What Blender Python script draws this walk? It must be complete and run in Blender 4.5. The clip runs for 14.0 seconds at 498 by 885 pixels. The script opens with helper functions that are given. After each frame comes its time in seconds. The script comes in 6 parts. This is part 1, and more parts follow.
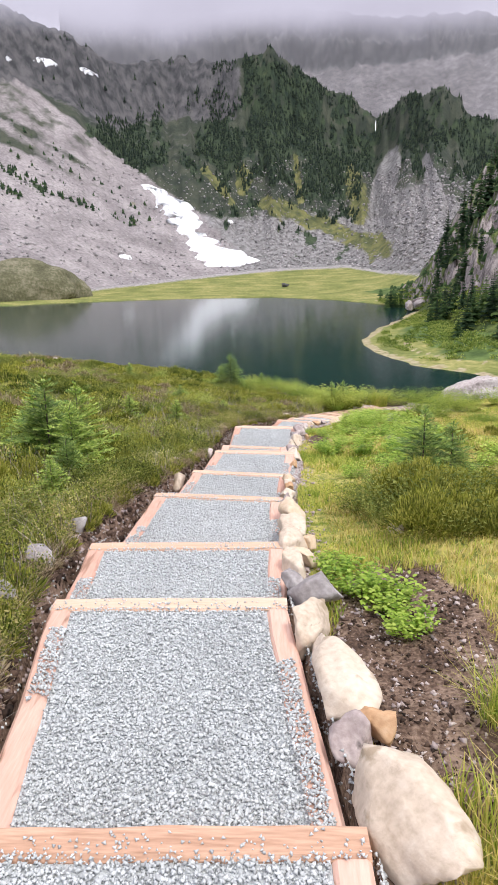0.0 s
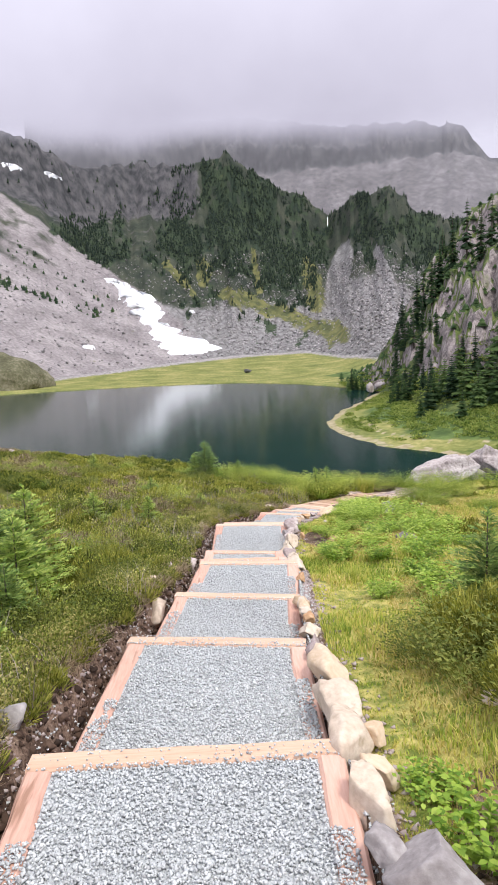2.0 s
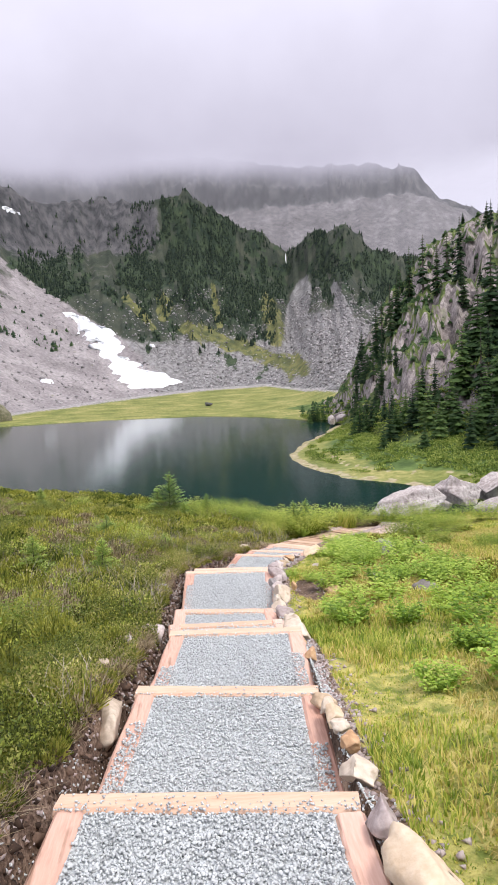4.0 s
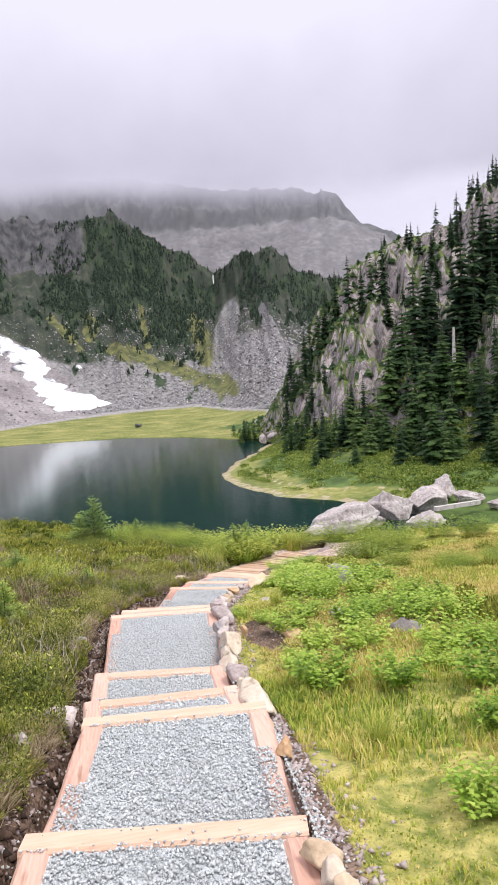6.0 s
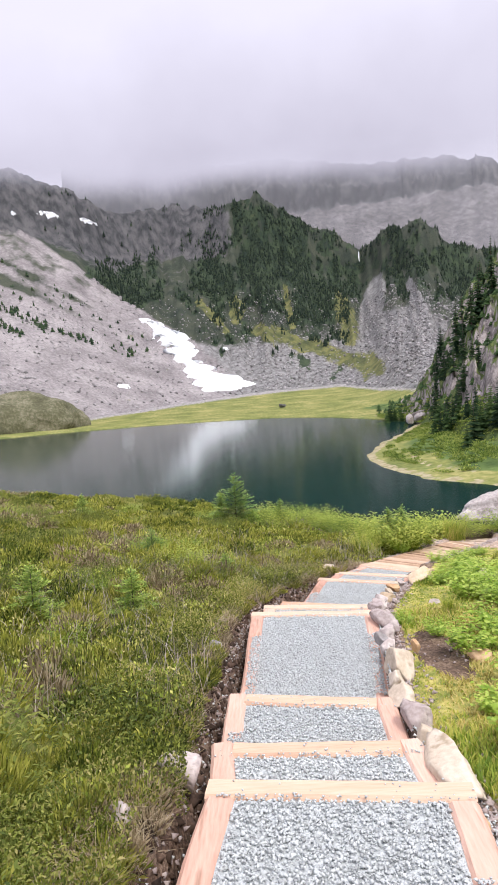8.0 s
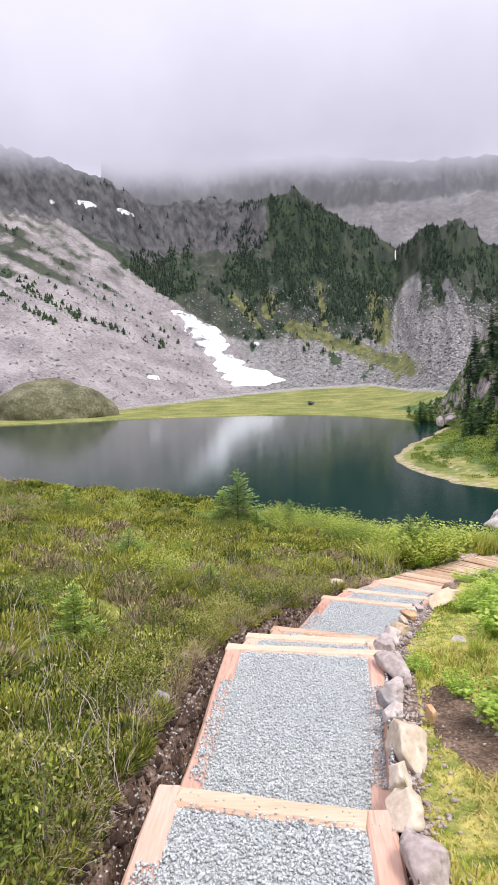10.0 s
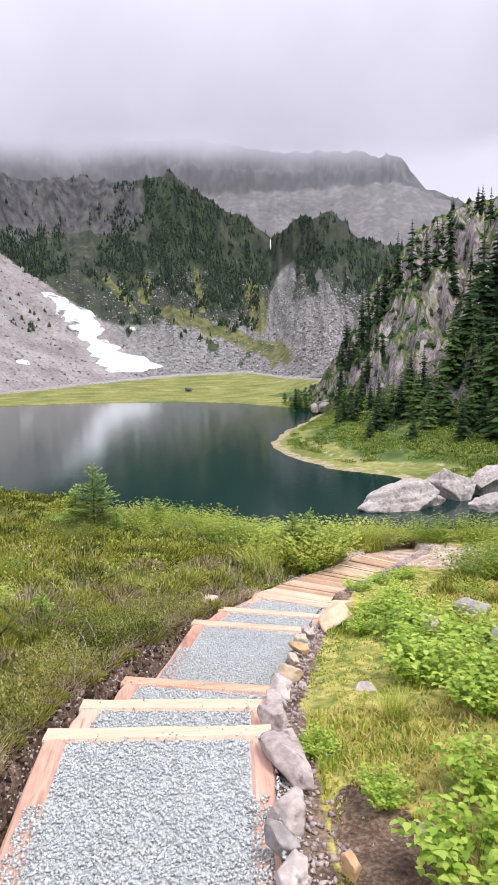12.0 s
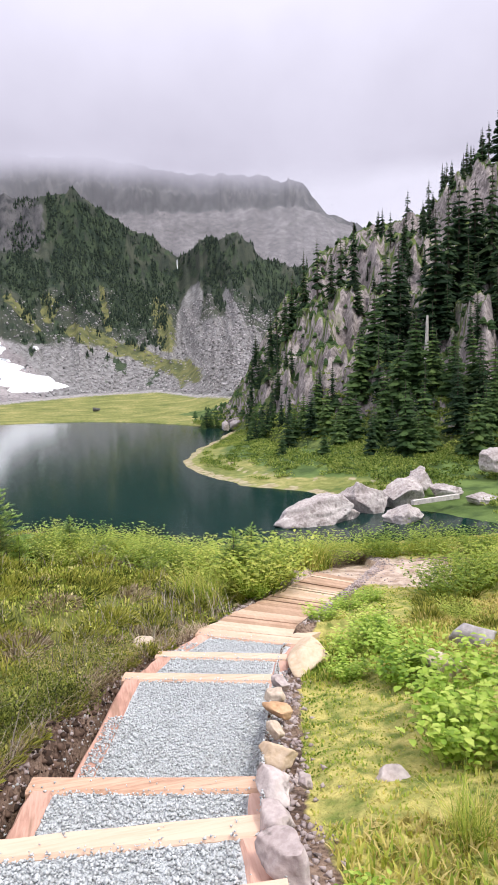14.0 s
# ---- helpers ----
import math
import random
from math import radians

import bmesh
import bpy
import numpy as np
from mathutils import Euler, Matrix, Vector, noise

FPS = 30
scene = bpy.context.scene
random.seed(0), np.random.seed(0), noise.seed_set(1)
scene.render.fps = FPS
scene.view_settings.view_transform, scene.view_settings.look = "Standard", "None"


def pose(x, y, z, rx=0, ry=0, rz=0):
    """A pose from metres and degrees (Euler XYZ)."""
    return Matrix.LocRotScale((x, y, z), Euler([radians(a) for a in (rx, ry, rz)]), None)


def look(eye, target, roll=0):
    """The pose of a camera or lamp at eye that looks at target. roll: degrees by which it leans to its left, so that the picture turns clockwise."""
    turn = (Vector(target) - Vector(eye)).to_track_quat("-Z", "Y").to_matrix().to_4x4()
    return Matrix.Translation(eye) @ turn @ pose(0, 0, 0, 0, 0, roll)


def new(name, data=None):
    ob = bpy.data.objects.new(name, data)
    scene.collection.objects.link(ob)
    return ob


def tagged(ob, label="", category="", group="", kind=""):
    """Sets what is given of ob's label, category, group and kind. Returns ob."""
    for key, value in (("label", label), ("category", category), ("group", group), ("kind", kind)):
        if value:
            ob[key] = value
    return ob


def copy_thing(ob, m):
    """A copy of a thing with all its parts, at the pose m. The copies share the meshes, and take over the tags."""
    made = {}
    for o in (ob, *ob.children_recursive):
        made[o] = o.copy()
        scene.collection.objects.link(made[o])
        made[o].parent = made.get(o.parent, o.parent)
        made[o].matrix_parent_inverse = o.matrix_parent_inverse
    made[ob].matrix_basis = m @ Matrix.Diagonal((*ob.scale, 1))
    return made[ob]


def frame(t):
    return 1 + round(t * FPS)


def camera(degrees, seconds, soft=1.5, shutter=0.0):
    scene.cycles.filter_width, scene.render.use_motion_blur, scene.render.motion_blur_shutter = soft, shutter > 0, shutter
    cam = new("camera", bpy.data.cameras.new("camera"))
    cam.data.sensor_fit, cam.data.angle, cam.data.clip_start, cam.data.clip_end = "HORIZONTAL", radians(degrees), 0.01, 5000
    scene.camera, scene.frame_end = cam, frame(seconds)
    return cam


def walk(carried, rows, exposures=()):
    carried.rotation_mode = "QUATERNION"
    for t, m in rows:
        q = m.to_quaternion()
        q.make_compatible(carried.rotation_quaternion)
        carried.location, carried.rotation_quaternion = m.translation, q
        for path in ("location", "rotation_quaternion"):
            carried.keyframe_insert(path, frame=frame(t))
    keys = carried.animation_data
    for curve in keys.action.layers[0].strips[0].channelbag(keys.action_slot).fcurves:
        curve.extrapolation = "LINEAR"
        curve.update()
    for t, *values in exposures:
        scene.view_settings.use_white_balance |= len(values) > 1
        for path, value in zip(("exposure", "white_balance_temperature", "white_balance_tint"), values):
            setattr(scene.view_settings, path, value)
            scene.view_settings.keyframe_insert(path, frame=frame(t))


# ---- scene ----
cam = camera(41.0, 14.0, soft=0.8)
PATH = [
    (0, (1.362, 2.344, 2.011), (1.28, 4.268, 1.472), -1.1),
    (0.5, (1.244, 2.837, 1.929), (1.2, 4.78, 1.458), -0.8),
    (1, (1.13, 3.272, 1.926), (1.09, 5.225, 1.498), -1.7),
    (1.5, (1.053, 3.664, 1.831), (1.039, 5.631, 1.47), -2.1),
    (2, (0.992, 4.078, 1.823), (1.019, 6.056, 1.527), -2.2),
    (2.5, (0.944, 4.52, 1.696), (1.009, 6.505, 1.462), -2.3),
    (2.7, (0.925, 4.719, 1.681), (1.004, 6.706, 1.472), -2.1),
    (4.8, (0.76, 6.759, 1.329), (0.981, 8.737, 1.136), -2.7),
    (5, (0.762, 6.916, 1.305), (1.009, 8.892, 1.118), -2.7),
    (5.5, (0.836, 7.274, 1.284), (1.14, 9.243, 1.111), -3.1),
    (6, (0.853, 7.595, 1.249), (1.209, 9.557, 1.099), -3.1),
    (6.5, (0.822, 7.902, 1.165), (1.181, 9.865, 1.03), -3.5),
    (7, (0.824, 8.322, 1.093), (1.022, 10.299, 0.867), -0.9),
    (7.5, (0.822, 8.663, 1.08), (0.919, 10.649, 0.87), -2.0),
    (8, (0.847, 8.978, 1.03), (0.773, 10.968, 0.847), -3.7),
    (8.2, (0.849, 9.089, 0.981), (0.73, 11.077, 0.799), -4.1),
    (10.3, (1.183, 10.645, 0.775), (1.032, 12.63, 0.582), -1.3),
    (10.5, (1.178, 10.794, 0.731), (1.038, 12.782, 0.563), -1.2),
    (11, (1.26, 11.274, 0.707), (1.206, 13.269, 0.58), -0.7),
    (11.5, (1.303, 11.701, 0.727), (1.409, 13.69, 0.55), -1.5),
    (12, (1.321, 12.133, 0.681), (1.527, 14.107, 0.442), -0.9),
    (12.5, (1.29, 12.522, 0.556), (1.565, 14.489, 0.317), -1.0),
    (13, (1.278, 12.922, 0.471), (1.624, 14.879, 0.247), -1.2),
    (13.5, (1.231, 13.326, 0.325), (1.639, 15.272, 0.115), -1.4),
    (14, (1.196, 13.704, 0.298), (1.669, 15.639, 0.111), -1.3),
]
walk(cam, [(t, look(eye, target, roll)) for t, eye, target, roll in PATH], exposures=((0.0, 0.4), (14.0, 0.48)))

# ---------------------------------------------------------------- light
W = bpy.data.worlds.new("overcast")
scene.world = W
W.use_nodes = True
wn, wl = W.node_tree.nodes, W.node_tree.links
wn.clear()
w_out = wn.new("ShaderNodeOutputWorld")
w_sky = wn.new("ShaderNodeTexSky")
w_sky.sky_type = "NISHITA"
w_sky.sun_disc = False
w_sky.sun_elevation, w_sky.sun_rotation = radians(58), radians(35)
w_bsky = wn.new("ShaderNodeBackground")
w_bsky.inputs["Strength"].default_value = 0.03
wl.new(w_sky.outputs[0], w_bsky.inputs["Color"])
w_tc = wn.new("ShaderNodeTexCoord")
w_map = wn.new("ShaderNodeMapping")
w_map.inputs["Scale"].default_value = (1.6, 1.6, 4.5)
wl.new(w_tc.outputs["Generated"], w_map.inputs[0])
w_noise = wn.new("ShaderNodeTexNoise")
w_noise.inputs["Scale"].default_value, w_noise.inputs["Detail"].default_value = 1.7, 5
wl.new(w_map.outputs[0], w_noise.inputs["Vector"])
w_sep = wn.new("ShaderNodeSeparateXYZ")
wl.new(w_tc.outputs["Generated"], w_sep.inputs[0])
w_add = wn.new("ShaderNodeMath")
w_add.operation = "MULTIPLY_ADD"
w_add.inputs[1].default_value = 0.55
wl.new(w_noise.outputs["Fac"], w_add.inputs[0])
wl.new(w_sep.outputs["Z"], w_add.inputs[2])
w_ramp = wn.new("ShaderNodeValToRGB")
wl.new(w_add.outputs[0], w_ramp.inputs[0])
e0, e1 = w_ramp.color_ramp.elements
e0.position, e0.color = 0.4, (0.42, 0.395, 0.47, 1)
e1.position, e1.color = 0.82, (0.9, 0.895, 1.0, 1)
w_bcl = wn.new("ShaderNodeBackground")
w_bcl.inputs["Strength"].default_value = 1.02
wl.new(w_ramp.outputs[0], w_bcl.inputs["Color"])
w_sum = wn.new("ShaderNodeAddShader")
wl.new(w_bsky.outputs[0], w_sum.inputs[0])
wl.new(w_bcl.outputs[0], w_sum.inputs[1])
wl.new(w_sum.outputs[0], w_out.inputs["Surface"])

sun = new("sun", bpy.data.lights.new("sun", "SUN"))
sun.data.energy, sun.data.angle, sun.data.color = 1.9, radians(14), (1.0, 0.96, 0.9)
sun.matrix_world = look((14, -16, 40), (0, 0, 0))

# ---------------------------------------------------------------- noise and mesh helpers
def hash2(i, j, seed):
    v = np.sin(i * 127.1 + j * 311.7 + seed * 74.7) * 43758.5453
    return v - np.floor(v)


def vnoise(x, y, seed=0):
    x, y = np.asarray(x, float), np.asarray(y, float)
    i, j = np.floor(x), np.floor(y)
    u, v = x - i, y - j
    u, v = u * u * (3 - 2 * u), v * v * (3 - 2 * v)
    a = hash2(i, j, seed) * (1 - u) + hash2(i + 1, j, seed) * u
    b = hash2(i, j + 1, seed) * (1 - u) + hash2(i + 1, j + 1, seed) * u
    return a * (1 - v) + b * v


def fbm(x, y, seed=0, octaves=4):
    out, amp, total = 0, 0.5, 0
    for k in range(octaves):
        out = out + amp * vnoise(np.asarray(x) * 2 ** k, np.asarray(y) * 2 ** k, seed + 13 * k)
        total, amp = total + amp, amp * 0.5
    return out / total


def table(v, pairs):
    return np.interp(v, [p[0] for p in pairs], [p[1] for p in pairs])


def smooth(v, a, b):
    u = np.clip((np.asarray(v, float) - a) / (b - a), 0, 1)
    return u * u * (3 - 2 * u)


def np_mesh(name, verts, faces, mat=None, shade=False):
    me = bpy.data.meshes.new(name)
    verts, faces = np.asarray(verts, float), np.asarray(faces, int)
    n = faces.shape[1]
    me.vertices.add(len(verts))
    me.vertices.foreach_set("co", verts.ravel())
    me.loops.add(faces.size)
    me.loops.foreach_set("vertex_index", faces.ravel())
    me.polygons.add(len(faces))
    me.polygons.foreach_set("loop_start", np.arange(0, faces.size, n))
    me.update(calc_edges=True)
    me.validate()
    if shade:
        me.polygons.foreach_set("use_smooth", np.ones(len(me.polygons), bool))
    if mat:
        me.materials.append(mat)
    return me


def grid_mesh(name, X, Y, Z, mat, masks=(), flip=False):
    h, w = X.shape
    idx = np.arange(h * w).reshape(h, w)
    q = np.stack([idx[:-1, :-1], idx[:-1, 1:], idx[1:, 1:], idx[1:, :-1]], -1).reshape(-1, 4)
    if flip:
        q = q[:, ::-1]
    me = np_mesh(name, np.stack([X, Y, Z], -1).reshape(-1, 3), q, mat, True)
    for key, v in masks:
        me.attributes.new(key, "FLOAT", "POINT").data.foreach_set("value", np.ascontiguousarray(np.broadcast_to(v, X.shape), dtype=np.float32).ravel())
    return me


def part(name, bm, mat, parent, label=""):
    me = bpy.data.meshes.new(name)
    bm.normal_update()
    bm.to_mesh(me)
    bm.free()
    me.materials.append(mat)
    ob = new(name, me)
    ob.parent = parent
    return tagged(ob, label)


# ---------------------------------------------------------------- materials
def material(name, ramp, scale=6.0, detail=6.0, fine=0.0, bump=0.3, rough=0.85, island=0.0, spots=None, bump_dist=0.02, extra=None, per_object=0.0, distort=0.0, stretch=(1, 1, 1), spec=0.3):
    m = bpy.data.materials.new(name)
    m.use_nodes = True
    n, l = m.node_tree.nodes, m.node_tree.links
    bsdf = n["Principled BSDF"]
    bsdf.inputs["Roughness"].default_value = rough
    bsdf.inputs["Specular IOR Level"].default_value = spec
    tc = n.new("ShaderNodeTexCoord")
    mp = n.new("ShaderNodeMapping")
    mp.inputs["Scale"].default_value = stretch
    l.new(tc.outputs["Object"], mp.inputs[0])
    vec = mp.outputs[0]
    big = n.new("ShaderNodeTexNoise")
    big.inputs["Scale"].default_value, big.inputs["Detail"].default_value, big.inputs["Distortion"].default_value = scale, detail, distort
    l.new(vec, big.inputs["Vector"])
    fac = big.outputs["Fac"]
    def mix(a, b, w):
        k = n.new("ShaderNodeMath")
        k.operation = "MULTIPLY_ADD"
        k.inputs[1].default_value = w
        l.new(b, k.inputs[0])
        s = n.new("ShaderNodeMath")
        s.operation = "MULTIPLY_ADD"
        s.inputs[1].default_value = 1 - w
        l.new(a, s.inputs[0])
        l.new(k.outputs[0], s.inputs[2])
        k.inputs[2].default_value = 0
        return s.outputs[0]
    height = fac
    if fine:
        sm = n.new("ShaderNodeTexNoise")
        sm.inputs["Scale"].default_value, sm.inputs["Detail"].default_value = fine, 5
        l.new(vec, sm.inputs["Vector"])
        fac = mix(fac, sm.outputs["Fac"], 0.45)
        height = fac
    if island:
        g = n.new("ShaderNodeNewGeometry")
        fac = mix(fac, g.outputs["Random Per Island"], island)
    if per_object:
        oi = n.new("ShaderNodeObjectInfo")
        fac = mix(fac, oi.outputs["Random"], per_object)
    r = n.new("ShaderNodeValToRGB")
    while len(r.color_ramp.elements) < len(ramp):
        r.color_ramp.elements.new(0.5)
    for e, (p, c) in zip(r.color_ramp.elements, ramp):
        e.position, e.color = p, (*c, 1)
    l.new(fac, r.inputs[0])
    col = r.outputs[0]
    if spots:
        sc, lim, c = spots
        v = n.new("ShaderNodeTexNoise")
        v.inputs["Scale"].default_value, v.inputs["Detail"].default_value = sc, 4
        l.new(vec, v.inputs["Vector"])
        st = n.new("ShaderNodeMapRange")
        st.inputs["From Min"].default_value, st.inputs["From Max"].default_value = lim, lim + 0.08
        l.new(v.outputs["Fac"], st.inputs["Value"])
        mx = n.new("ShaderNodeMix")
        mx.data_type = "RGBA"
        l.new(st.outputs[0], mx.inputs[0])
        l.new(col, mx.inputs[6])
        mx.inputs[7].default_value = (*c, 1)
        col = mx.outputs[2]
    for key, c1, c2, sc in extra or ():
        at = n.new("ShaderNodeAttribute")
        at.attribute_name = key
        nz = n.new("ShaderNodeTexNoise")
        nz.inputs["Scale"].default_value, nz.inputs["Detail"].default_value = sc, 6
        l.new(vec, nz.inputs["Vector"])
        rr = n.new("ShaderNodeValToRGB")
        rr.color_ramp.elements[0].position, rr.color_ramp.elements[0].color = 0.35, (*c1, 1)
        rr.color_ramp.elements[1].position, rr.color_ramp.elements[1].color = 0.65, (*c2, 1)
        l.new(nz.outputs["Fac"], rr.inputs[0])
        mm = n.new("ShaderNodeMath")
        mm.operation = "MULTIPLY_ADD"
        mm.inputs[1].default_value, mm.inputs[2].default_value = 1.0, -0.5
        l.new(nz.outputs["Fac"], mm.inputs[0])
        ad = n.new("ShaderNodeMath")
        ad.operation = "ADD"
        l.new(at.outputs["Fac"], ad.inputs[0])
        l.new(mm.outputs[0], ad.inputs[1])
        st = n.new("ShaderNodeMapRange")
        st.inputs["From Min"].default_value, st.inputs["From Max"].default_value = 0.38, 0.62
        l.new(ad.outputs[0], st.inputs["Value"])
        mx = n.new("ShaderNodeMix")
        mx.data_type = "RGBA"
        l.new(st.outputs[0], mx.inputs[0])
        l.new(col, mx.inputs[6])
        l.new(rr.outputs[0], mx.inputs[7])
        col = mx.outputs[2]
    l.new(col, bsdf.inputs["Base Color"])
    if bump:
        b = n.new("ShaderNodeBump")
        b.inputs["Strength"].default_value, b.inputs["Distance"].default_value = bump, bump_dist
        l.new(height, b.inputs["Height"])
        l.new(b.outputs[0], bsdf.inputs["Normal"])
    return m


def leafy(name, ramp, rough=0.6, island=0.75, scale=0.9, per_object=0.0):
    m = material(name, ramp, scale=scale, detail=3, bump=0, rough=rough, island=island, spec=0.25, per_object=per_object)
    n, l = m.node_tree.nodes, m.node_tree.links
    bsdf, out = n["Principled BSDF"], n["Material Output"]
    tr = n.new("ShaderNodeBsdfTranslucent")
    src = bsdf.inputs["Base Color"].links[0].from_socket
    l.new(src, tr.inputs["Color"])
    mx = n.new("ShaderNodeMixShader")
    mx.inputs[0].default_value = 0.4
    l.new(bsdf.outputs[0], mx.inputs[1])
    l.new(tr.outputs[0], mx.inputs[2])
    l.new(mx.outputs[0], out.inputs["Surface"])
    return m


M_GROUND = material("heath_soil", [(0.32, (0.035, 0.022, 0.016)), (0.46, (0.12, 0.075, 0.052)), (0.6, (0.3, 0.21, 0.155))], 3.5, 8, fine=46, bump=1.0, rough=0.95, bump_dist=0.05,
                    extra=[("grass", (0.15, 0.19, 0.035), (0.54, 0.46, 0.15), 8.0), ("moss", (0.1, 0.115, 0.025), (0.24, 0.24, 0.06), 5.0), ("pale", (0.36, 0.25, 0.19), (0.66, 0.53, 0.43), 6.0)])
M_SOIL = material("dark_soil", [(0.2, (0.02, 0.013, 0.01)), (0.5, (0.07, 0.043, 0.03)), (0.85, (0.2, 0.13, 0.095))], 5, 5, fine=50, bump=0.6, rough=0.95, island=0.5)
M_FAR = material("valley_floor", [(0.32, (0.085, 0.12, 0.025)), (0.5, (0.21, 0.22, 0.06)), (0.63, (0.37, 0.33, 0.13))], 0.08, 6, fine=0.9, bump=0.5, rough=0.95, bump_dist=0.5,
                 extra=[("rocky", (0.2, 0.19, 0.19), (0.42, 0.39, 0.39), 0.6), ("shore", (0.28, 0.22, 0.12), (0.42, 0.36, 0.24), 1.0), ("lush", (0.05, 0.085, 0.02), (0.13, 0.19, 0.05), 0.35)])
M_MOUNT = material("scree", [(0.3, (0.15, 0.133, 0.135)), (0.48, (0.265, 0.238, 0.24)), (0.62, (0.38, 0.345, 0.342))], 0.05, 9, fine=0.5, bump=0.5, rough=0.95, bump_dist=2.0, stretch=(1, 1, 0.4),
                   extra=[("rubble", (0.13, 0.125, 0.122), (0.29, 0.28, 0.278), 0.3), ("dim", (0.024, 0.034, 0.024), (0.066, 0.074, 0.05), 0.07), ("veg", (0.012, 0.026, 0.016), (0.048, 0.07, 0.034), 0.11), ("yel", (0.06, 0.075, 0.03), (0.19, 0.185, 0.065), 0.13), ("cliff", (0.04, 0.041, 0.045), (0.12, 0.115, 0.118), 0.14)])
M_TALUS = material("talus_blocks", [(0.1, (0.1, 0.095, 0.095)), (0.5, (0.3, 0.28, 0.28)), (0.9, (0.46, 0.43, 0.43))], 0.05, 4, bump=0, rough=0.95, island=0.7)
M_MASSIF = material("massif_scree", [(0.3, (0.1, 0.092, 0.096)), (0.5, (0.165, 0.155, 0.16)), (0.66, (0.25, 0.235, 0.24))], 0.03, 9, fine=0.12, bump=0.25, rough=0.95, bump_dist=2.0, stretch=(1, 1, 0.45),
                    extra=[("veg", (0.016, 0.032, 0.016), (0.06, 0.085, 0.035), 0.05), ("cliff", (0.05, 0.052, 0.058), (0.15, 0.146, 0.15), 0.05)])
M_HILL = material("hill_rock", [(0.3, (0.06, 0.053, 0.055)), (0.45, (0.2, 0.17, 0.165)), (0.6, (0.42, 0.365, 0.35))], 0.3, 12, fine=1.6, bump=1.0, rough=0.9, bump_dist=1.2, distort=0.9, stretch=(1, 1, 0.6),
                  extra=[("veg", (0.04, 0.07, 0.018), (0.15, 0.19, 0.05), 0.4)])
M_SNOW = material("old_snow", [(0.3, (0.72, 0.73, 0.76)), (0.6, (0.88, 0.89, 0.92))], 0.08, 5, fine=0.8, bump=0.4, rough=0.7, bump_dist=0.6)
M_RAIL = material("rail_timber", [(0.28, (0.4, 0.21, 0.155)), (0.42, (0.58, 0.345, 0.265)), (0.58, (0.68, 0.44, 0.35)), (0.72, (0.74, 0.56, 0.46))], 2.2, 6, fine=26, bump=0.5, rough=0.85, per_object=0.25, stretch=(3, 0.35, 3), bump_dist=0.008, spots=(5, 0.6, (0.35, 0.2, 0.14)))
M_TIMBER_Y = material("pale_timber", [(0.28, (0.4, 0.23, 0.15)), (0.42, (0.61, 0.385, 0.27)), (0.62, (0.71, 0.5, 0.375))], 2.0, 6, fine=26, bump=0.5, rough=0.85, per_object=0.25, stretch=(0.3, 3, 3), bump_dist=0.008, spots=(6, 0.64, (0.3, 0.2, 0.14)))
M_PLANK = material("weathered_plank", [(0.28, (0.36, 0.22, 0.14)), (0.48, (0.55, 0.37, 0.26)), (0.65, (0.68, 0.51, 0.38))], 1.6, 6, fine=22, bump=0.5, rough=0.85, per_object=0.35, stretch=(3, 0.4, 3), bump_dist=0.008)
M_GRAVEL = material("crushed_stone", [(0.08, (0.3, 0.31, 0.312)), (0.3, (0.49, 0.503, 0.505)), (0.7, (0.58, 0.6, 0.605)), (0.95, (0.76, 0.77, 0.765))], 1.4, 4, bump=0, rough=0.85, island=0.72)
M_GBED = material("gravel_bed", [(0.3, (0.3, 0.31, 0.315)), (0.5, (0.52, 0.54, 0.545)), (0.65, (0.7, 0.72, 0.72))], 45, 3, fine=110, bump=1.0, rough=0.95, bump_dist=0.02)
def rock_mat(name, a, b, c, spots=None):
    return material(name, [(0.3, a), (0.48, b), (0.66, c)], 3.0, 8, fine=30, bump=0.6, rough=0.85, per_object=0.15, spots=spots, bump_dist=0.02)
M_ROCKS = [rock_mat("cream_rock", (0.4, 0.31, 0.23), (0.6, 0.49, 0.385), (0.72, 0.63, 0.53), spots=(7, 0.6, (0.4, 0.31, 0.22))),
           rock_mat("pink_rock", (0.26, 0.2, 0.19), (0.46, 0.38, 0.36), (0.66, 0.58, 0.55), spots=(9, 0.6, (0.16, 0.13, 0.12))),
           rock_mat("ochre_rock", (0.34, 0.18, 0.09), (0.55, 0.34, 0.19), (0.66, 0.47, 0.31)),
           rock_mat("grey_rock", (0.17, 0.15, 0.145), (0.3, 0.27, 0.265), (0.46, 0.43, 0.42))]
M_TAN = rock_mat("tan_rock", (0.42, 0.29, 0.18), (0.6, 0.45, 0.31), (0.7, 0.57, 0.43))
M_BOULDER = material("boulder_rock", [(0.3, (0.2, 0.16, 0.15)), (0.5, (0.44, 0.385, 0.37)), (0.66, (0.62, 0.57, 0.55))], 0.5, 9, fine=3.5, bump=0.9, rough=0.9, bump_dist=0.3, spots=(1.1, 0.6, (0.24, 0.2, 0.19)))
M_BARK = material("bark", [(0.3, (0.05, 0.04, 0.035)), (0.6, (0.16, 0.13, 0.11))], 3, 5, bump=0.5, rough=0.95)
M_DEAD = material("bleached_wood", [(0.3, (0.3, 0.27, 0.25)), (0.6, (0.62, 0.58, 0.54))], 2, 5, fine=9, bump=0.5, rough=0.9)
M_NEEDLE = leafy("fir_needles", [(0.15, (0.012, 0.032, 0.014)), (0.5, (0.03, 0.066, 0.027)), (0.85, (0.075, 0.12, 0.042))], 0.7, scale=0.3, per_object=0.3)
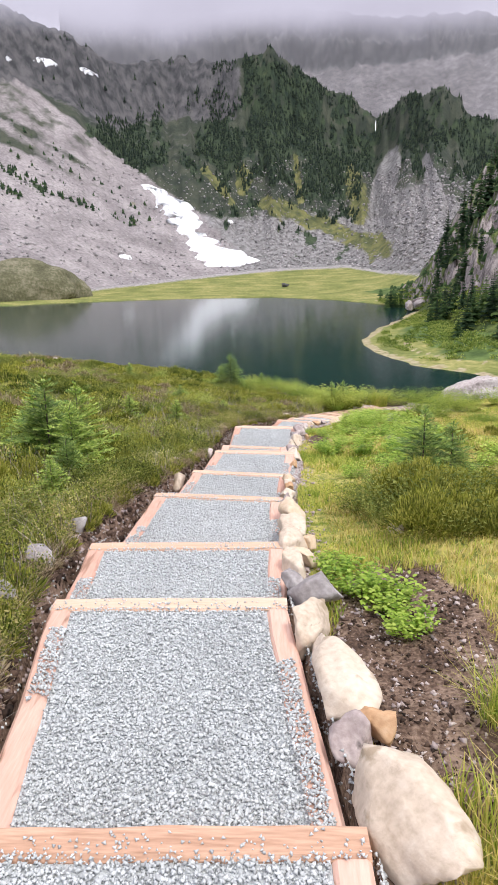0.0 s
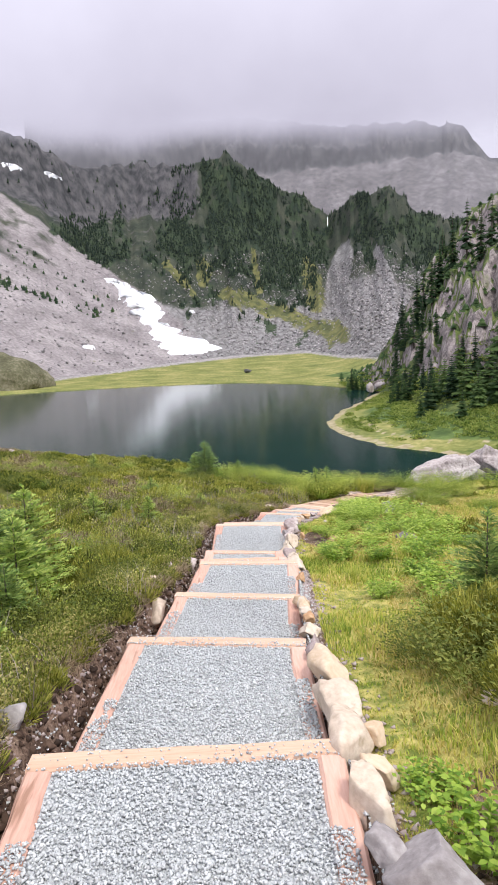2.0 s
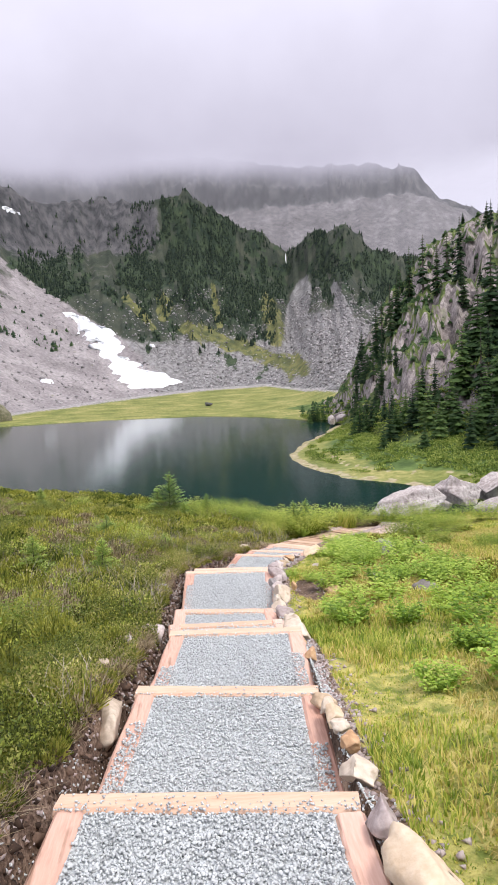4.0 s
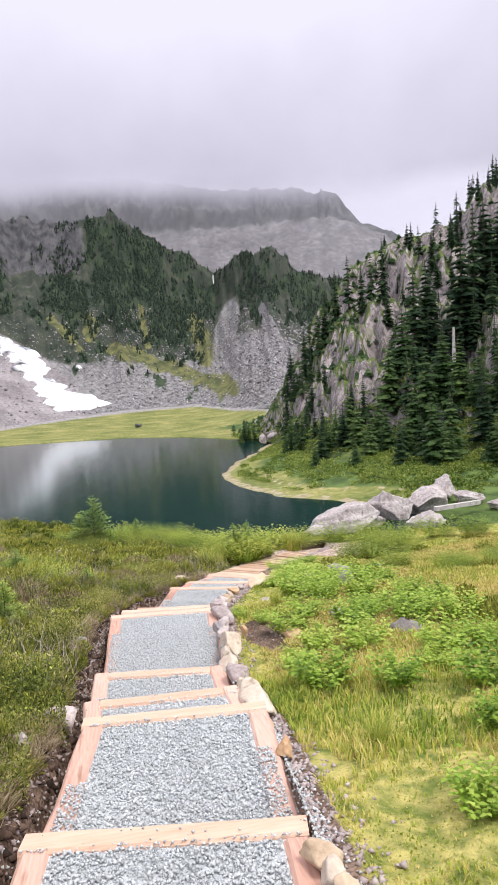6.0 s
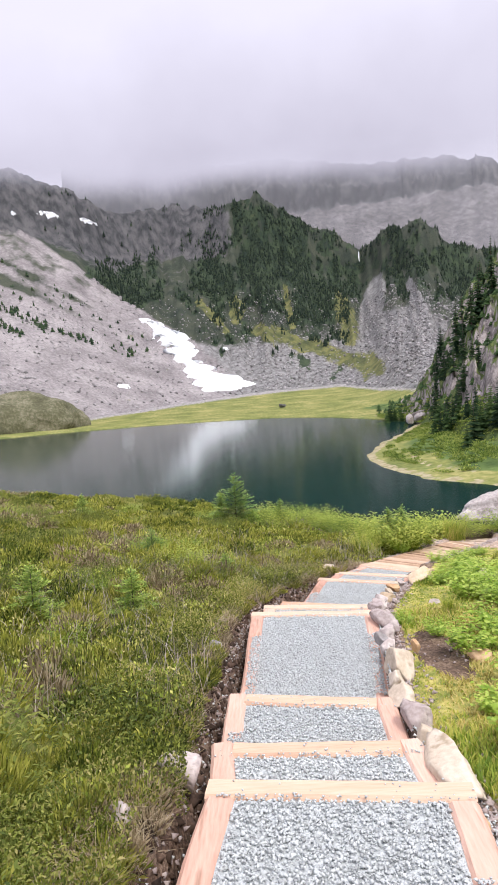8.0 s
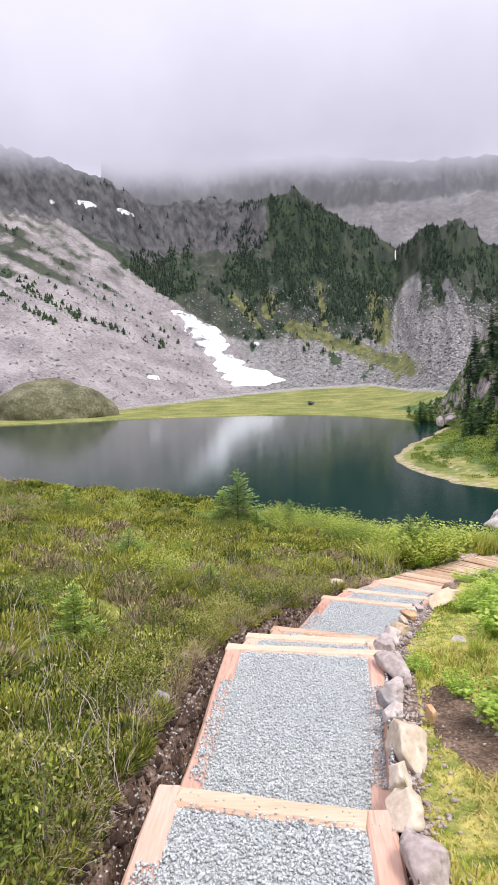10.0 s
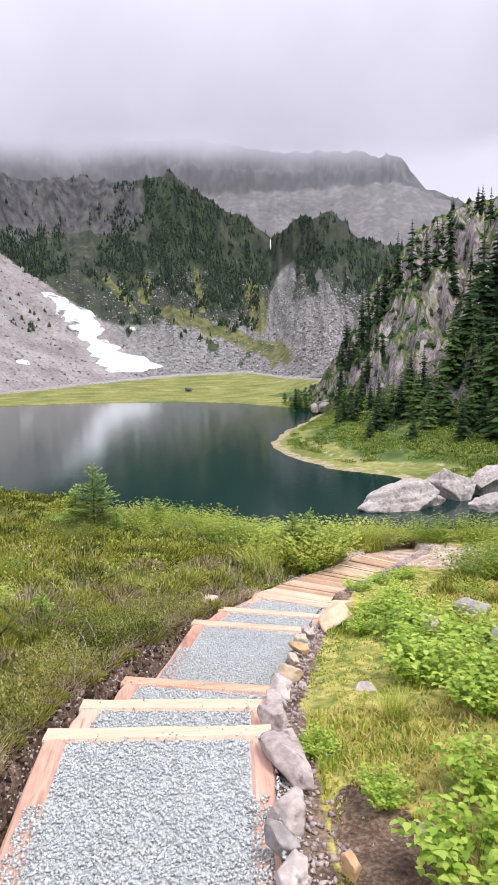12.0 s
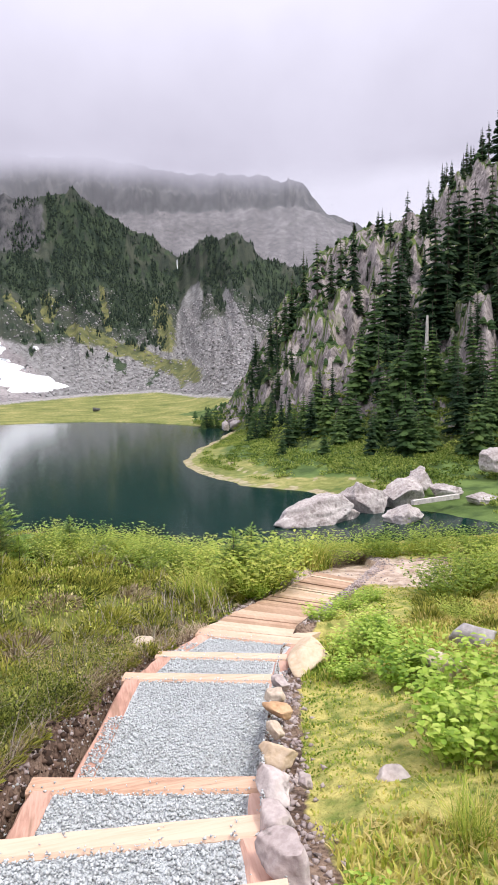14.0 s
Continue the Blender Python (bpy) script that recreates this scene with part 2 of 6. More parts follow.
M_NEEDLE_F = leafy("far_fir_needles", [(0.15, (0.012, 0.024, 0.015)), (0.5, (0.022, 0.042, 0.024)), (0.85, (0.05, 0.075, 0.035))], 0.8, scale=0.02)
M_NEEDLE_M = leafy("green_fir_needles", [(0.15, (0.03, 0.065, 0.02)), (0.5, (0.07, 0.13, 0.04)), (0.85, (0.16, 0.24, 0.07))], 0.7, scale=0.3, per_object=0.35)
M_NEEDLE_L = leafy("young_fir_needles", [(0.15, (0.14, 0.24, 0.04)), (0.5, (0.34, 0.47, 0.08)), (0.85, (0.6, 0.66, 0.18))], 0.6)
M_NEEDLE_D = leafy("sapling_needles", [(0.15, (0.09, 0.16, 0.035)), (0.5, (0.22, 0.34, 0.075)), (0.85, (0.46, 0.55, 0.15))], 0.6)
M_HEATH = leafy("heather_sprigs", [(0.28, (0.04, 0.052, 0.012)), (0.42, (0.12, 0.15, 0.025)), (0.54, (0.28, 0.32, 0.055)), (0.68, (0.52, 0.45, 0.18))], 0.7, 0.34, 0.9)
M_HEATH_KINDS = [leafy("dark_heather", [(0.2, (0.03, 0.048, 0.01)), (0.5, (0.1, 0.135, 0.022)), (0.8, (0.25, 0.29, 0.045))], 0.7, 0.6, 1.3),
                 leafy("olive_heather", [(0.2, (0.08, 0.1, 0.018)), (0.5, (0.24, 0.26, 0.042)), (0.8, (0.48, 0.45, 0.1))], 0.7, 0.6, 1.3),
                 leafy("yellow_heather", [(0.2, (0.14, 0.16, 0.02)), (0.5, (0.34, 0.36, 0.05)), (0.8, (0.58, 0.54, 0.13))], 0.7, 0.6, 1.3),
                 leafy("dry_heather", [(0.2, (0.12, 0.085, 0.05)), (0.5, (0.32, 0.25, 0.14)), (0.8, (0.6, 0.5, 0.34))], 0.8, 0.6, 1.3)]
M_HSHRUB = leafy("heath_shrub_leaves", [(0.15, (0.05, 0.08, 0.015)), (0.5, (0.16, 0.2, 0.035)), (0.85, (0.4, 0.4, 0.1))], 0.65, per_object=0.4)
M_FOOT = leafy("foot_brush_leaves", [(0.25, (0.06, 0.11, 0.02)), (0.45, (0.19, 0.27, 0.05)), (0.7, (0.42, 0.46, 0.12))], 0.65, 0.4, 0.12)
M_TIP = leafy("heather_tip_leaves", [(0.28, (0.16, 0.22, 0.03)), (0.45, (0.38, 0.46, 0.07)), (0.58, (0.62, 0.62, 0.14)), (0.7, (0.74, 0.66, 0.32))], 0.6, 0.34, 0.9)
M_STRAW = leafy("dry_straw", [(0.2, (0.16, 0.11, 0.07)), (0.5, (0.42, 0.32, 0.2)), (0.8, (0.66, 0.56, 0.4))], 0.8, 0.6, 2.0)
M_TWIG = material("dry_twigs", [(0.3, (0.16, 0.13, 0.1)), (0.6, (0.42, 0.36, 0.3))], 5, 3, bump=0, rough=0.9, island=0.6)
M_GRASS = leafy("grass_blades", [(0.3, (0.16, 0.25, 0.035)), (0.45, (0.38, 0.46, 0.07)), (0.56, (0.62, 0.57, 0.14)), (0.7, (0.78, 0.62, 0.28))], 0.6, 0.3, 0.8)
M_TURF = leafy("ochre_turf", [(0.2, (0.2, 0.18, 0.04)), (0.5, (0.5, 0.42, 0.12)), (0.8, (0.74, 0.6, 0.28))], 0.7, 0.5, 1.2)
M_LEAF = leafy("broad_leaves", [(0.15, (0.12, 0.23, 0.025)), (0.5, (0.33, 0.47, 0.06)), (0.85, (0.6, 0.68, 0.16))], 0.5, per_object=0.3)
M_SHRUB = leafy("shrub_leaves", [(0.15, (0.1, 0.17, 0.02)), (0.5, (0.3, 0.39, 0.055)), (0.85, (0.57, 0.58, 0.13))], 0.55, per_object=0.4)

M_WATER = bpy.data.materials.new("lake_water")
M_WATER.use_nodes = True
_n, _l = M_WATER.node_tree.nodes, M_WATER.node_tree.links
_b = _n["Principled BSDF"]
_b.inputs["Base Color"].default_value = (0.006, 0.026, 0.023, 1)
_b.inputs["Roughness"].default_value, _b.inputs["IOR"].default_value = 0.12, 1.2
_tc = _n.new("ShaderNodeTexCoord")
_mp = _n.new("ShaderNodeMapping")
_mp.inputs["Scale"].default_value = (0.6, 1.3, 1)
_nz = _n.new("ShaderNodeTexNoise")
_nz.inputs["Scale"].default_value, _nz.inputs["Detail"].default_value = 1.1, 4
_bp = _n.new("ShaderNodeBump")
_bp.inputs["Strength"].default_value, _bp.inputs["Distance"].default_value = 0.05, 0.1
_l.new(_tc.outputs["Object"], _mp.inputs[0])
_l.new(_mp.outputs[0], _nz.inputs["Vector"])
_l.new(_nz.outputs["Fac"], _bp.inputs["Height"])
_l.new(_bp.outputs[0], _b.inputs["Normal"])


def cloud_haze_mat(name, lo, hi, most, seed, tone=None):
    """Self-glowing mist, or painted haze if a tone is given, that thickens with height between lo and hi metres."""
    m = bpy.data.materials.new(name)
    m.use_nodes = True
    n, l = m.node_tree.nodes, m.node_tree.links
    n.clear()
    out = n.new("ShaderNodeOutputMaterial")
    tc = n.new("ShaderNodeTexCoord")
    sp = n.new("ShaderNodeSeparateXYZ")
    l.new(tc.outputs["Object"], sp.inputs[0])
    nz = n.new("ShaderNodeTexNoise")
    nz.noise_dimensions = "4D"
    nz.inputs["W"].default_value = seed
    nz.inputs["Scale"].default_value, nz.inputs["Detail"].default_value = 0.006, 6
    l.new(tc.outputs["Object"], nz.inputs["Vector"])
    k = n.new("ShaderNodeMath")
    k.operation = "MULTIPLY_ADD"
    k.inputs[1].default_value = (hi - lo) * 1.3
    l.new(nz.outputs["Fac"], k.inputs[0])
    l.new(sp.outputs["Z"], k.inputs[2])
    mr = n.new("ShaderNodeMapRange")
    mr.interpolation_type = "SMOOTHSTEP"
    mr.inputs["From Min"].default_value, mr.inputs["From Max"].default_value = lo + (hi - lo) * 0.65, hi + (hi - lo) * 0.65
    mr.inputs["To Max"].default_value = most
    l.new(k.outputs[0], mr.inputs["Value"])
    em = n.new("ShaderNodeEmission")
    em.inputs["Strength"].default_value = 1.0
    nb = n.new("ShaderNodeTexNoise")
    nb.inputs["Scale"].default_value, nb.inputs["Detail"].default_value = 0.0045, 5
    l.new(tc.outputs["Object"], nb.inputs["Vector"])
    kz = n.new("ShaderNodeMapRange")
    kz.inputs["From Min"].default_value, kz.inputs["From Max"].default_value = lo * 0.9, lo * 2.1
    l.new(sp.outputs["Z"], kz.inputs["Value"])
    ka = n.new("ShaderNodeMath")
    ka.operation = "MULTIPLY_ADD"
    ka.inputs[1].default_value, ka.inputs[2].default_value = 1.5, -0.75
    l.new(nb.outputs["Fac"], ka.inputs[0])
    kb = n.new("ShaderNodeMath")
    kb.operation = "ADD"
    l.new(ka.outputs[0], kb.inputs[0])
    l.new(kz.outputs[0], kb.inputs[1])
    cr = n.new("ShaderNodeValToRGB")
    cr.color_ramp.elements[0].position, cr.color_ramp.elements[0].color = 0.0, (0.42, 0.402, 0.495, 1)
    cr.color_ramp.elements[1].position, cr.color_ramp.elements[1].color = 0.85, (0.675, 0.655, 0.785, 1)
    l.new(kb.outputs[0], cr.inputs[0])
    l.new(cr.outputs[0], em.inputs["Color"])
    # an even tone turns the sheet into a veil of painted haze
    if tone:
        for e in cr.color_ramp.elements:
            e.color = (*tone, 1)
    tr = n.new("ShaderNodeBsdfTransparent")
    mx = n.new("ShaderNodeMixShader")
    l.new(mr.outputs[0], mx.inputs[0])
    l.new(tr.outputs[0], mx.inputs[1])
    l.new(em.outputs[0], mx.inputs[2])
    l.new(mx.outputs[0], out.inputs["Surface"])
    return m

# ---------------------------------------------------------------- the path of steps, as numbers
# cross timber: left end x, y; right end x, y; height of its top
STEPS = [(0.30, 4.17, 1.66, 4.2, 0.14), (0.0, 6.0, 1.42, 6.02, 0.0), (-0.08, 7.1, 1.43, 7.12, -0.12), (0.08, 9.0, 1.42, 8.82, -0.39),
         (0.28, 10.6, 1.52, 10.4, -0.66), (0.45, 11.9, 1.62, 11.8, -0.78), (0.40, 12.5, 1.55, 12.45, -0.95), (0.42, 13.48, 1.55, 13.33, -1.15),
         (0.50, 15.93, 1.80, 15.80, -1.43), (0.62, 16.5, 1.86, 16.34, -1.56), (0.82, 17.3, 2.05, 16.97, -1.80), (1.40, 19.05, 2.62, 18.65, -2.05),
         (1.72, 19.6, 2.82, 19.2, -2.13), (2.18, 20.16, 3.08, 19.6, -2.19)]
YS = [-4.0] + [(s[1] + s[3]) / 2 for s in STEPS] + [23.4]
XL = [0.35] + [s[0] for s in STEPS] + [4.6]
XR = [1.75] + [s[2] for s in STEPS] + [5.6]


def path_z(y):
    return table(y, [(-6, 0.75), (3, 0.22), (6, 0.02), (9, -0.36), (10.5, -0.62), (13.3, -1.1), (16, -1.46), (19, -2.06), (22, -2.5), (24.5, -2.8), (27, -3.3), (34, -6.0), (60, -15.3), (68, -17), (3000, -17)])


def near_z(x, y):
    x, y = np.asarray(x, float), np.asarray(y, float)
    xl, xr = np.interp(y, YS, XL), np.interp(y, YS, XR)
    dl, dr = np.maximum(xl - x, 0), np.maximum(x - xr, 0)
    z = path_z(y) + 0.06 * np.minimum(dl, 12) * smooth(dl, 0.2, 2.0) - 0.02 * np.minimum(dr, 8)
    z = z + (fbm(x * 0.8, y * 0.8, 3) - 0.5) * 0.3 * smooth(dl + dr, 0.3, 1.5)
    z = z + (fbm(x * 5, y * 5, 9, 3) - 0.5) * 0.1 * smooth(dl + dr, 0.05, 0.3)
    z = z + smooth(y, 13, 21) * table(x, [(-13, 1.1), (-8, 0.95), (-2.3, 0.6), (1.0, 0.26), (2.5, 0.0)]) * smooth(dl, 0.3, 1.6)
    z = z - np.where(y < 20.0, 0.42, 0.10) * (1 - smooth(dl + dr * 6.0, 0.0, 0.14))
    z = z - 0.1 * smooth(dl, 0.0, 0.04) * (1 - smooth(dl, 0.11, 0.2)) * (y < 20)
    z = z - 0.11 * smooth(dr, 0.0, 0.05) * (1 - smooth(dr, 0.3, 1.6)) * (y < 20)
    return z


EX, EY, EZ = 1.0, 8.0, 1.0
SHORE = [(-180, 285), (-45, 285), (-22, 277), (-16, 283), (-8, 287), (0, 283), (5, 262), (10, 230), (12.5, 212), (20, 200), (180, 200)]
EASTX = [(60, 46), (70, 44), (78, 40), (84, 36), (92, 32), (99, 30), (103, 26.5), (107, 23), (114, 21), (123, 19.4), (132, 18.4), (139, 18.9), (150, 22), (165, 27), (190, 37), (218, 47), (240, 40), (300, 30)]
BASE_R = [(-180, 320), (-45, 320), (-22, 340), (-16.8, 360), (-11, 400), (-6.4, 430), (-1.6, 460), (3, 470), (6, 465), (9, 400), (12, 330), (16, 300), (60, 300), (180, 300)]
BASE_EL = [(-50, -2.5), (-22, -2.45), (-16.8, -2.3), (-11, -1.8), (-6.4, -1.4), (-1.6, -1.0), (6, -0.7), (9, -1.2), (13, -1.0), (60, -1.0)]
TOP_R = [(-50, 650), (-22, 680), (-15, 700), (-8, 760), (0, 740), (8, 790), (13, 700), (18, 740), (60, 760)]
TOP_EL = [(-50, 20), (-30, 19), (-21.4, 17.4), (-18.9, 16.9), (-15, 15.5), (-12.5, 14.2), (-8, 14.5), (-4.2, 14.3), (-1.9, 14.8), (-0.2, 15.1), (1.5, 13.9),
          (4.3, 12.3), (6.2, 11.5), (8.1, 10.3), (9.2, 10.9), (12.6, 12.0), (14.2, 11.2), (14.9, 10.0), (17.5, 9.3), (20, 8.8), (60, 8)]


def valley(x, y):
    """Height and masks of the valley floor: bank, lake bed, meadow, headland."""
    az, r = np.degrees(np.arctan2(x - EX, y - EY)), np.hypot(x - EX, y - EY)
    z = near_z(x, y) - 0.12
    rs, rb = table(az, SHORE), table(az, BASE_R)
    zb = EZ + rb * np.tan(np.radians(table(az, BASE_EL)))
    meadow = np.where(r < rs, -15 + np.maximum(-2, (r - rs) * 0.15), -14.55 + (zb + 14.55) * np.clip((r - rs) / (rb - rs), 0, 1) ** 1.5)
    meadow = meadow + (fbm(x * 0.06, y * 0.06, 5) - 0.5) * 0.8 * smooth(r - rs, 3, 40)
    far = (y > 40)
    z = np.where(far, np.maximum(z, meadow * (r > 150) + -17.0 * (r <= 150)), z)
    dx = x - np.interp(y, [p[0] for p in EASTX], [p[1] for p in EASTX]) + (fbm(x * 0.2, y * 0.2, 8) - 0.5) * 2.5
    head = -15 + np.clip(dx * 0.13, -2, 4.0) + (fbm(x * 0.15, y * 0.15, 21) - 0.5) * 1.2 * smooth(dx, 2, 8)
    head_ok = (y > 60) & (y < 300) & (x > 0)
    z = np.where(head_ok, np.maximum(z, head), z)
    z = np.where(r > rb, np.minimum(z, zb - 1.5), z)
    shore = np.where(head_ok & (r < 250), np.clip(1 - np.abs(dx - 0.8) / 1.6, 0, 1), 0)
    shore = np.maximum(shore, np.where(head_ok & (r < 230), np.clip(1 - np.abs(dx - 8.0 + 2 * np.sin(y * 0.12)) / 0.9, 0, 1), 0))
    lush = np.where(head_ok & (dx > 0), smooth(dx, 5, 14), 0) + 0.35 * (fbm(x * 0.03, y * 0.08, 31) > 0.56) + np.where(r < 90, 0.8, 0)
    rocky = smooth(r, rb - 45, rb + 2) * (az < 30) * (r > 200)
    return z, np.clip(shore, 0, 1), np.clip(lush, 0, 1), rocky


gy_ = np.arange(-4, 33, 0.1)
lo_d = np.concatenate([np.arange(13, 0.72, -0.12), np.arange(0.72, 0.3, -0.06), np.arange(0.3, 0.0, -0.025)])
XLc, XRc = np.interp(gy_, YS, XL)[:, None], np.interp(gy_, YS, XR)[:, None]
xs = np.concatenate([XLc - lo_d[None], XLc + (XRc - XLc) * np.linspace(0, 1, 7)[None], XRc + lo_d[::-1][None]], 1)
ys = gy_[:, None] + xs * 0
zs = near_z(xs, ys)
cl, cr = np.interp(ys, YS, XL), np.interp(ys, YS, XR)
DL, DR = np.maximum(cl - xs, 0), np.maximum(xs - cr, 0)
moss = np.where(DL > 0, smooth(DL, 0.26, 0.44), 0) * 0.95
bare = (1 - smooth(np.hypot((xs - 2.12) / 0.46, (ys - 5.6) / 1.25), 0.98, 1.15)) + (1 - smooth(np.hypot((xs - 2.15) / 0.2, (ys - 14.5) / 0.7), 0.98, 1.15)) + (1 - smooth(np.hypot((xs - 6.0) / 1.6, (ys - 22.6) / 1.0), 0.6, 1.2)) + 0.8 * (1 - smooth(DR, 0.18, 0.34)) * (DR > 0) * (ys > 14.5)
grass = np.where(DR > 0, smooth(DR, 0.08, 0.25), 0) * np.clip(1 - bare, 0, 1) + 0.7 * (fbm(xs * 0.7, ys * 0.7, 17) > 0.58) * (DL > 0.6)
pale = 0.9 * (1 - smooth(np.hypot((xs - 5.3) / 1.5, (ys - 22.7) / 1.2), 0.6, 1.2)) + 0.4 * (1 - smooth(DL, 0.35, 0.6)) * smooth(DL, 0.15, 0.2)
near = new("ground", grid_mesh("ground", xs, ys, zs, M_GROUND, [("grass", np.clip(grass, 0, 1)), ("moss", moss), ("pale", pale)]))
tagged(near, "mossy heath slope with bare brown soil beside the steps", "ground", kind="structure")

azs = np.radians(np.concatenate([np.arange(-180, -48, 3.0), np.arange(-48, 60, 0.4), np.arange(60, 181, 3.0)]))
rad = np.concatenate([np.arange(12.5, 60, 2.0), np.arange(60, 300, 2.2), np.arange(300, 520, 6), [560, 700, 1000, 1800, 3500]])
R_, A_ = np.meshgrid(rad, azs, indexing="ij")
vx, vy = EX + R_ * np.sin(A_), EY + R_ * np.cos(A_)
vz, sh, lu, ro = valley(vx, vy)
vz = np.where(R_ < 18, vz - 0.5, vz)
far_ground = new("ground", grid_mesh("valley_ground", vx, vy, vz, M_FAR, [("rocky", ro), ("shore", sh), ("lush", lu)]))
tagged(far_ground, "green valley floor and meadow around the lake", "ground", kind="structure")

wy, wx = np.mgrid[30:330:60j, -420:75:80j]
lake = new("water", grid_mesh("water", wx, wy, wx * 0 - 15.0, M_WATER))
tagged(lake, "dark green mountain lake with faint ripples", "lake", kind="structure")

# ---------------------------------------------------------------- mountains
def mountain_z(az, r):
    r0, r1 = table(az, BASE_R), table(az, TOP_R)
    z0 = EZ + r0 * np.tan(np.radians(table(az, BASE_EL)))
    jag = (fbm(az * 1.3, az * 0 + 2.0, 40, 5) - 0.5) * 1.1
    z1 = EZ + r1 * np.tan(np.radians(table(az, TOP_EL) + jag * smooth(az, -40, -20)))
    u = (r - r0) / (r1 - r0)
    uc = np.clip(u, 0, 1)
    f = 0.84 * uc ** 1.2 + 0.16 * smooth(uc, 0.84, 0.99)
    z = z0 + (z1 - z0) * f
    gully = np.abs(fbm(az * 0.55 + r * 0.0035, r * 0.004, 51, 4) - 0.5) * 2
    z = z - (0.35 - gully) * 17 * smooth(uc, 0.12, 0.5) * (1 - smooth(uc, 0.9, 1.0)) * smooth(az, -12, -4)
    z = z + ((fbm(az * 2.2 + r * 0.004, r * 0.009, 55, 5) - 0.5) * 10 + (fbm(az * 6, r * 0.09, 56, 3) - 0.5) * 2.0) * smooth(uc, 0.05, 0.3) * (0.25 + 0.75 * smooth(az, -14, -5)) * (1 - smooth(uc, 0.93, 1.0))
    z = z + (np.abs(fbm(az * 9, r * 0.01, 58, 3) - 0.5) * 14 - 3) * smooth(uc, 0.82, 0.9) * (1 - smooth(uc, 0.96, 1.0))
    z = np.where(u > 1, z1 - (r - r1) * 0.5, z)
    return np.where(u < 0, z0 + (r - r0) * 0.1, z)


maz = np.arange(-52, 40, 0.16)
mu = np.concatenate([np.linspace(-0.04, 0.8, 90), np.linspace(0.805, 1.0, 34), [1.02, 1.1, 1.4]])
U_, MA = np.meshgrid(mu, maz, indexing="ij")
MR = table(MA, BASE_R) + U_ * (table(MA, TOP_R) - table(MA, BASE_R))
MZ = mountain_z(MA, MR)
EL = np.degrees(np.arctan2(MZ - EZ, MR))
line = 14.0 - 0.72 * (MA + 21.5)


def blob(ca, ce, wa, we, tilt=0.0):
    a, e = MA - ca, EL - ce
    return np.clip(1.25 - np.hypot((a + tilt * e) / wa, e / we), 0, 1)


rough_n = fbm(MA * 1.5, EL * 1.5, 61, 5) - 0.5
veg = np.maximum.reduce([blob(1.0, 9.5, 5.5, 6.5, 0.1), blob(-11.5, 8.8, 5.5, 2.0, 0.9), blob(4.5, 6.8, 4.0, 4.0), blob(11.5, 8.4, 2.2, 3.4, 0.25), blob(15.8, 8.2, 2.2, 3.0), blob(-4.0, 8.5, 3.0, 4.5)])
tongue = np.abs(fbm(MA * 0.5 + EL * 0.05, EL * 0.06, 63, 3) - 0.5) * 2
veg = np.clip(veg * 1.5 + rough_n * 3.0 - 0.6 * (1 - smooth(tongue, 0.05, 0.22)), 0, 1) * smooth(EL - line, -0.3, 1.0)
def strip(a0, e0, a1, e1, w):
    t = np.clip(((MA - a0) * (a1 - a0) + (EL - e0) * (e1 - e0)) / ((a1 - a0) ** 2 + (e1 - e0) ** 2), 0, 1)
    return np.clip(1 - np.hypot(MA - a0 - t * (a1 - a0), EL - e0 - t * (e1 - e0)) / w, 0, 1)


dotted = strip(-26, 9.8, -18.4, 5.4, 0.5) + 0.7 * strip(-26, 8.0, -20.2, 4.9, 0.4) + 0.5 * strip(-18.5, 5.3, -11.5, 3.0, 0.45) + 0.06 * strip(-22, 9.0, -11.0, 3.8, 1.3) + 0.3 * strip(-24, 12.5, -15, 7.0, 0.3)
veg = np.maximum(veg, np.clip(dotted * 0.8 + rough_n * 1.6 - 0.5, 0, 1))
yel = np.clip(1.2 * np.maximum.reduce([strip(-0.5, 4.2, 8.5, 0.6, 1.1), blob(6.7, 4.6, 1.0, 2.6, 0.15), strip(1.7, 7.6, 2.2, 4.4, 0.45), blob(8.5, 0.6, 1.4, 1.2), blob(-2.5, 6.0, 0.8, 1.5), strip(-5.5, 6.8, -3.5, 4.5, 0.6)]) + rough_n, 0, 1)
gul = blob(8.9, 5.8, 0.9, 2.4, -0.3) + blob(12.6, 5.5, 0.5, 2.6, 0.4) + blob(11.5, 2.5, 3.2, 3.0)
veg = veg * (1 - np.clip(gul * 1.6 + rough_n * 2.2 * (gul > 0), 0, 1))
rub = np.clip(smooth(MA, -8, 0) * 0.8 + 0.5 * smooth(EL - line, -0.5, 1.0), 0, 0.85)
cliff = np.clip(smooth(U_, 0.8, 0.9) * 0.9 * (1 - 0.85 * smooth(MA, -4, -1.5)) + 0.9 * smooth(EL - line, 0.5, 2.5) * smooth(-MA, 9, 15), 0, 1)
cliff = np.maximum(cliff, 0.3 * smooth(EL - line, 0.0, 1.2) * smooth(EL, 4, 9) * (1 - 0.7 * smooth(MA, -6, -2)))
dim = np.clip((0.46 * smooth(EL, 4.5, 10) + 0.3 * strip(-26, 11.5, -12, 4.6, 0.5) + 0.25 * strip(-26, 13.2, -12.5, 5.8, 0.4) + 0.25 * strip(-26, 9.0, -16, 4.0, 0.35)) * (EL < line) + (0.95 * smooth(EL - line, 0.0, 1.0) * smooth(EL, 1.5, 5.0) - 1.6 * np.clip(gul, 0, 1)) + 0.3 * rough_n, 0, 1)
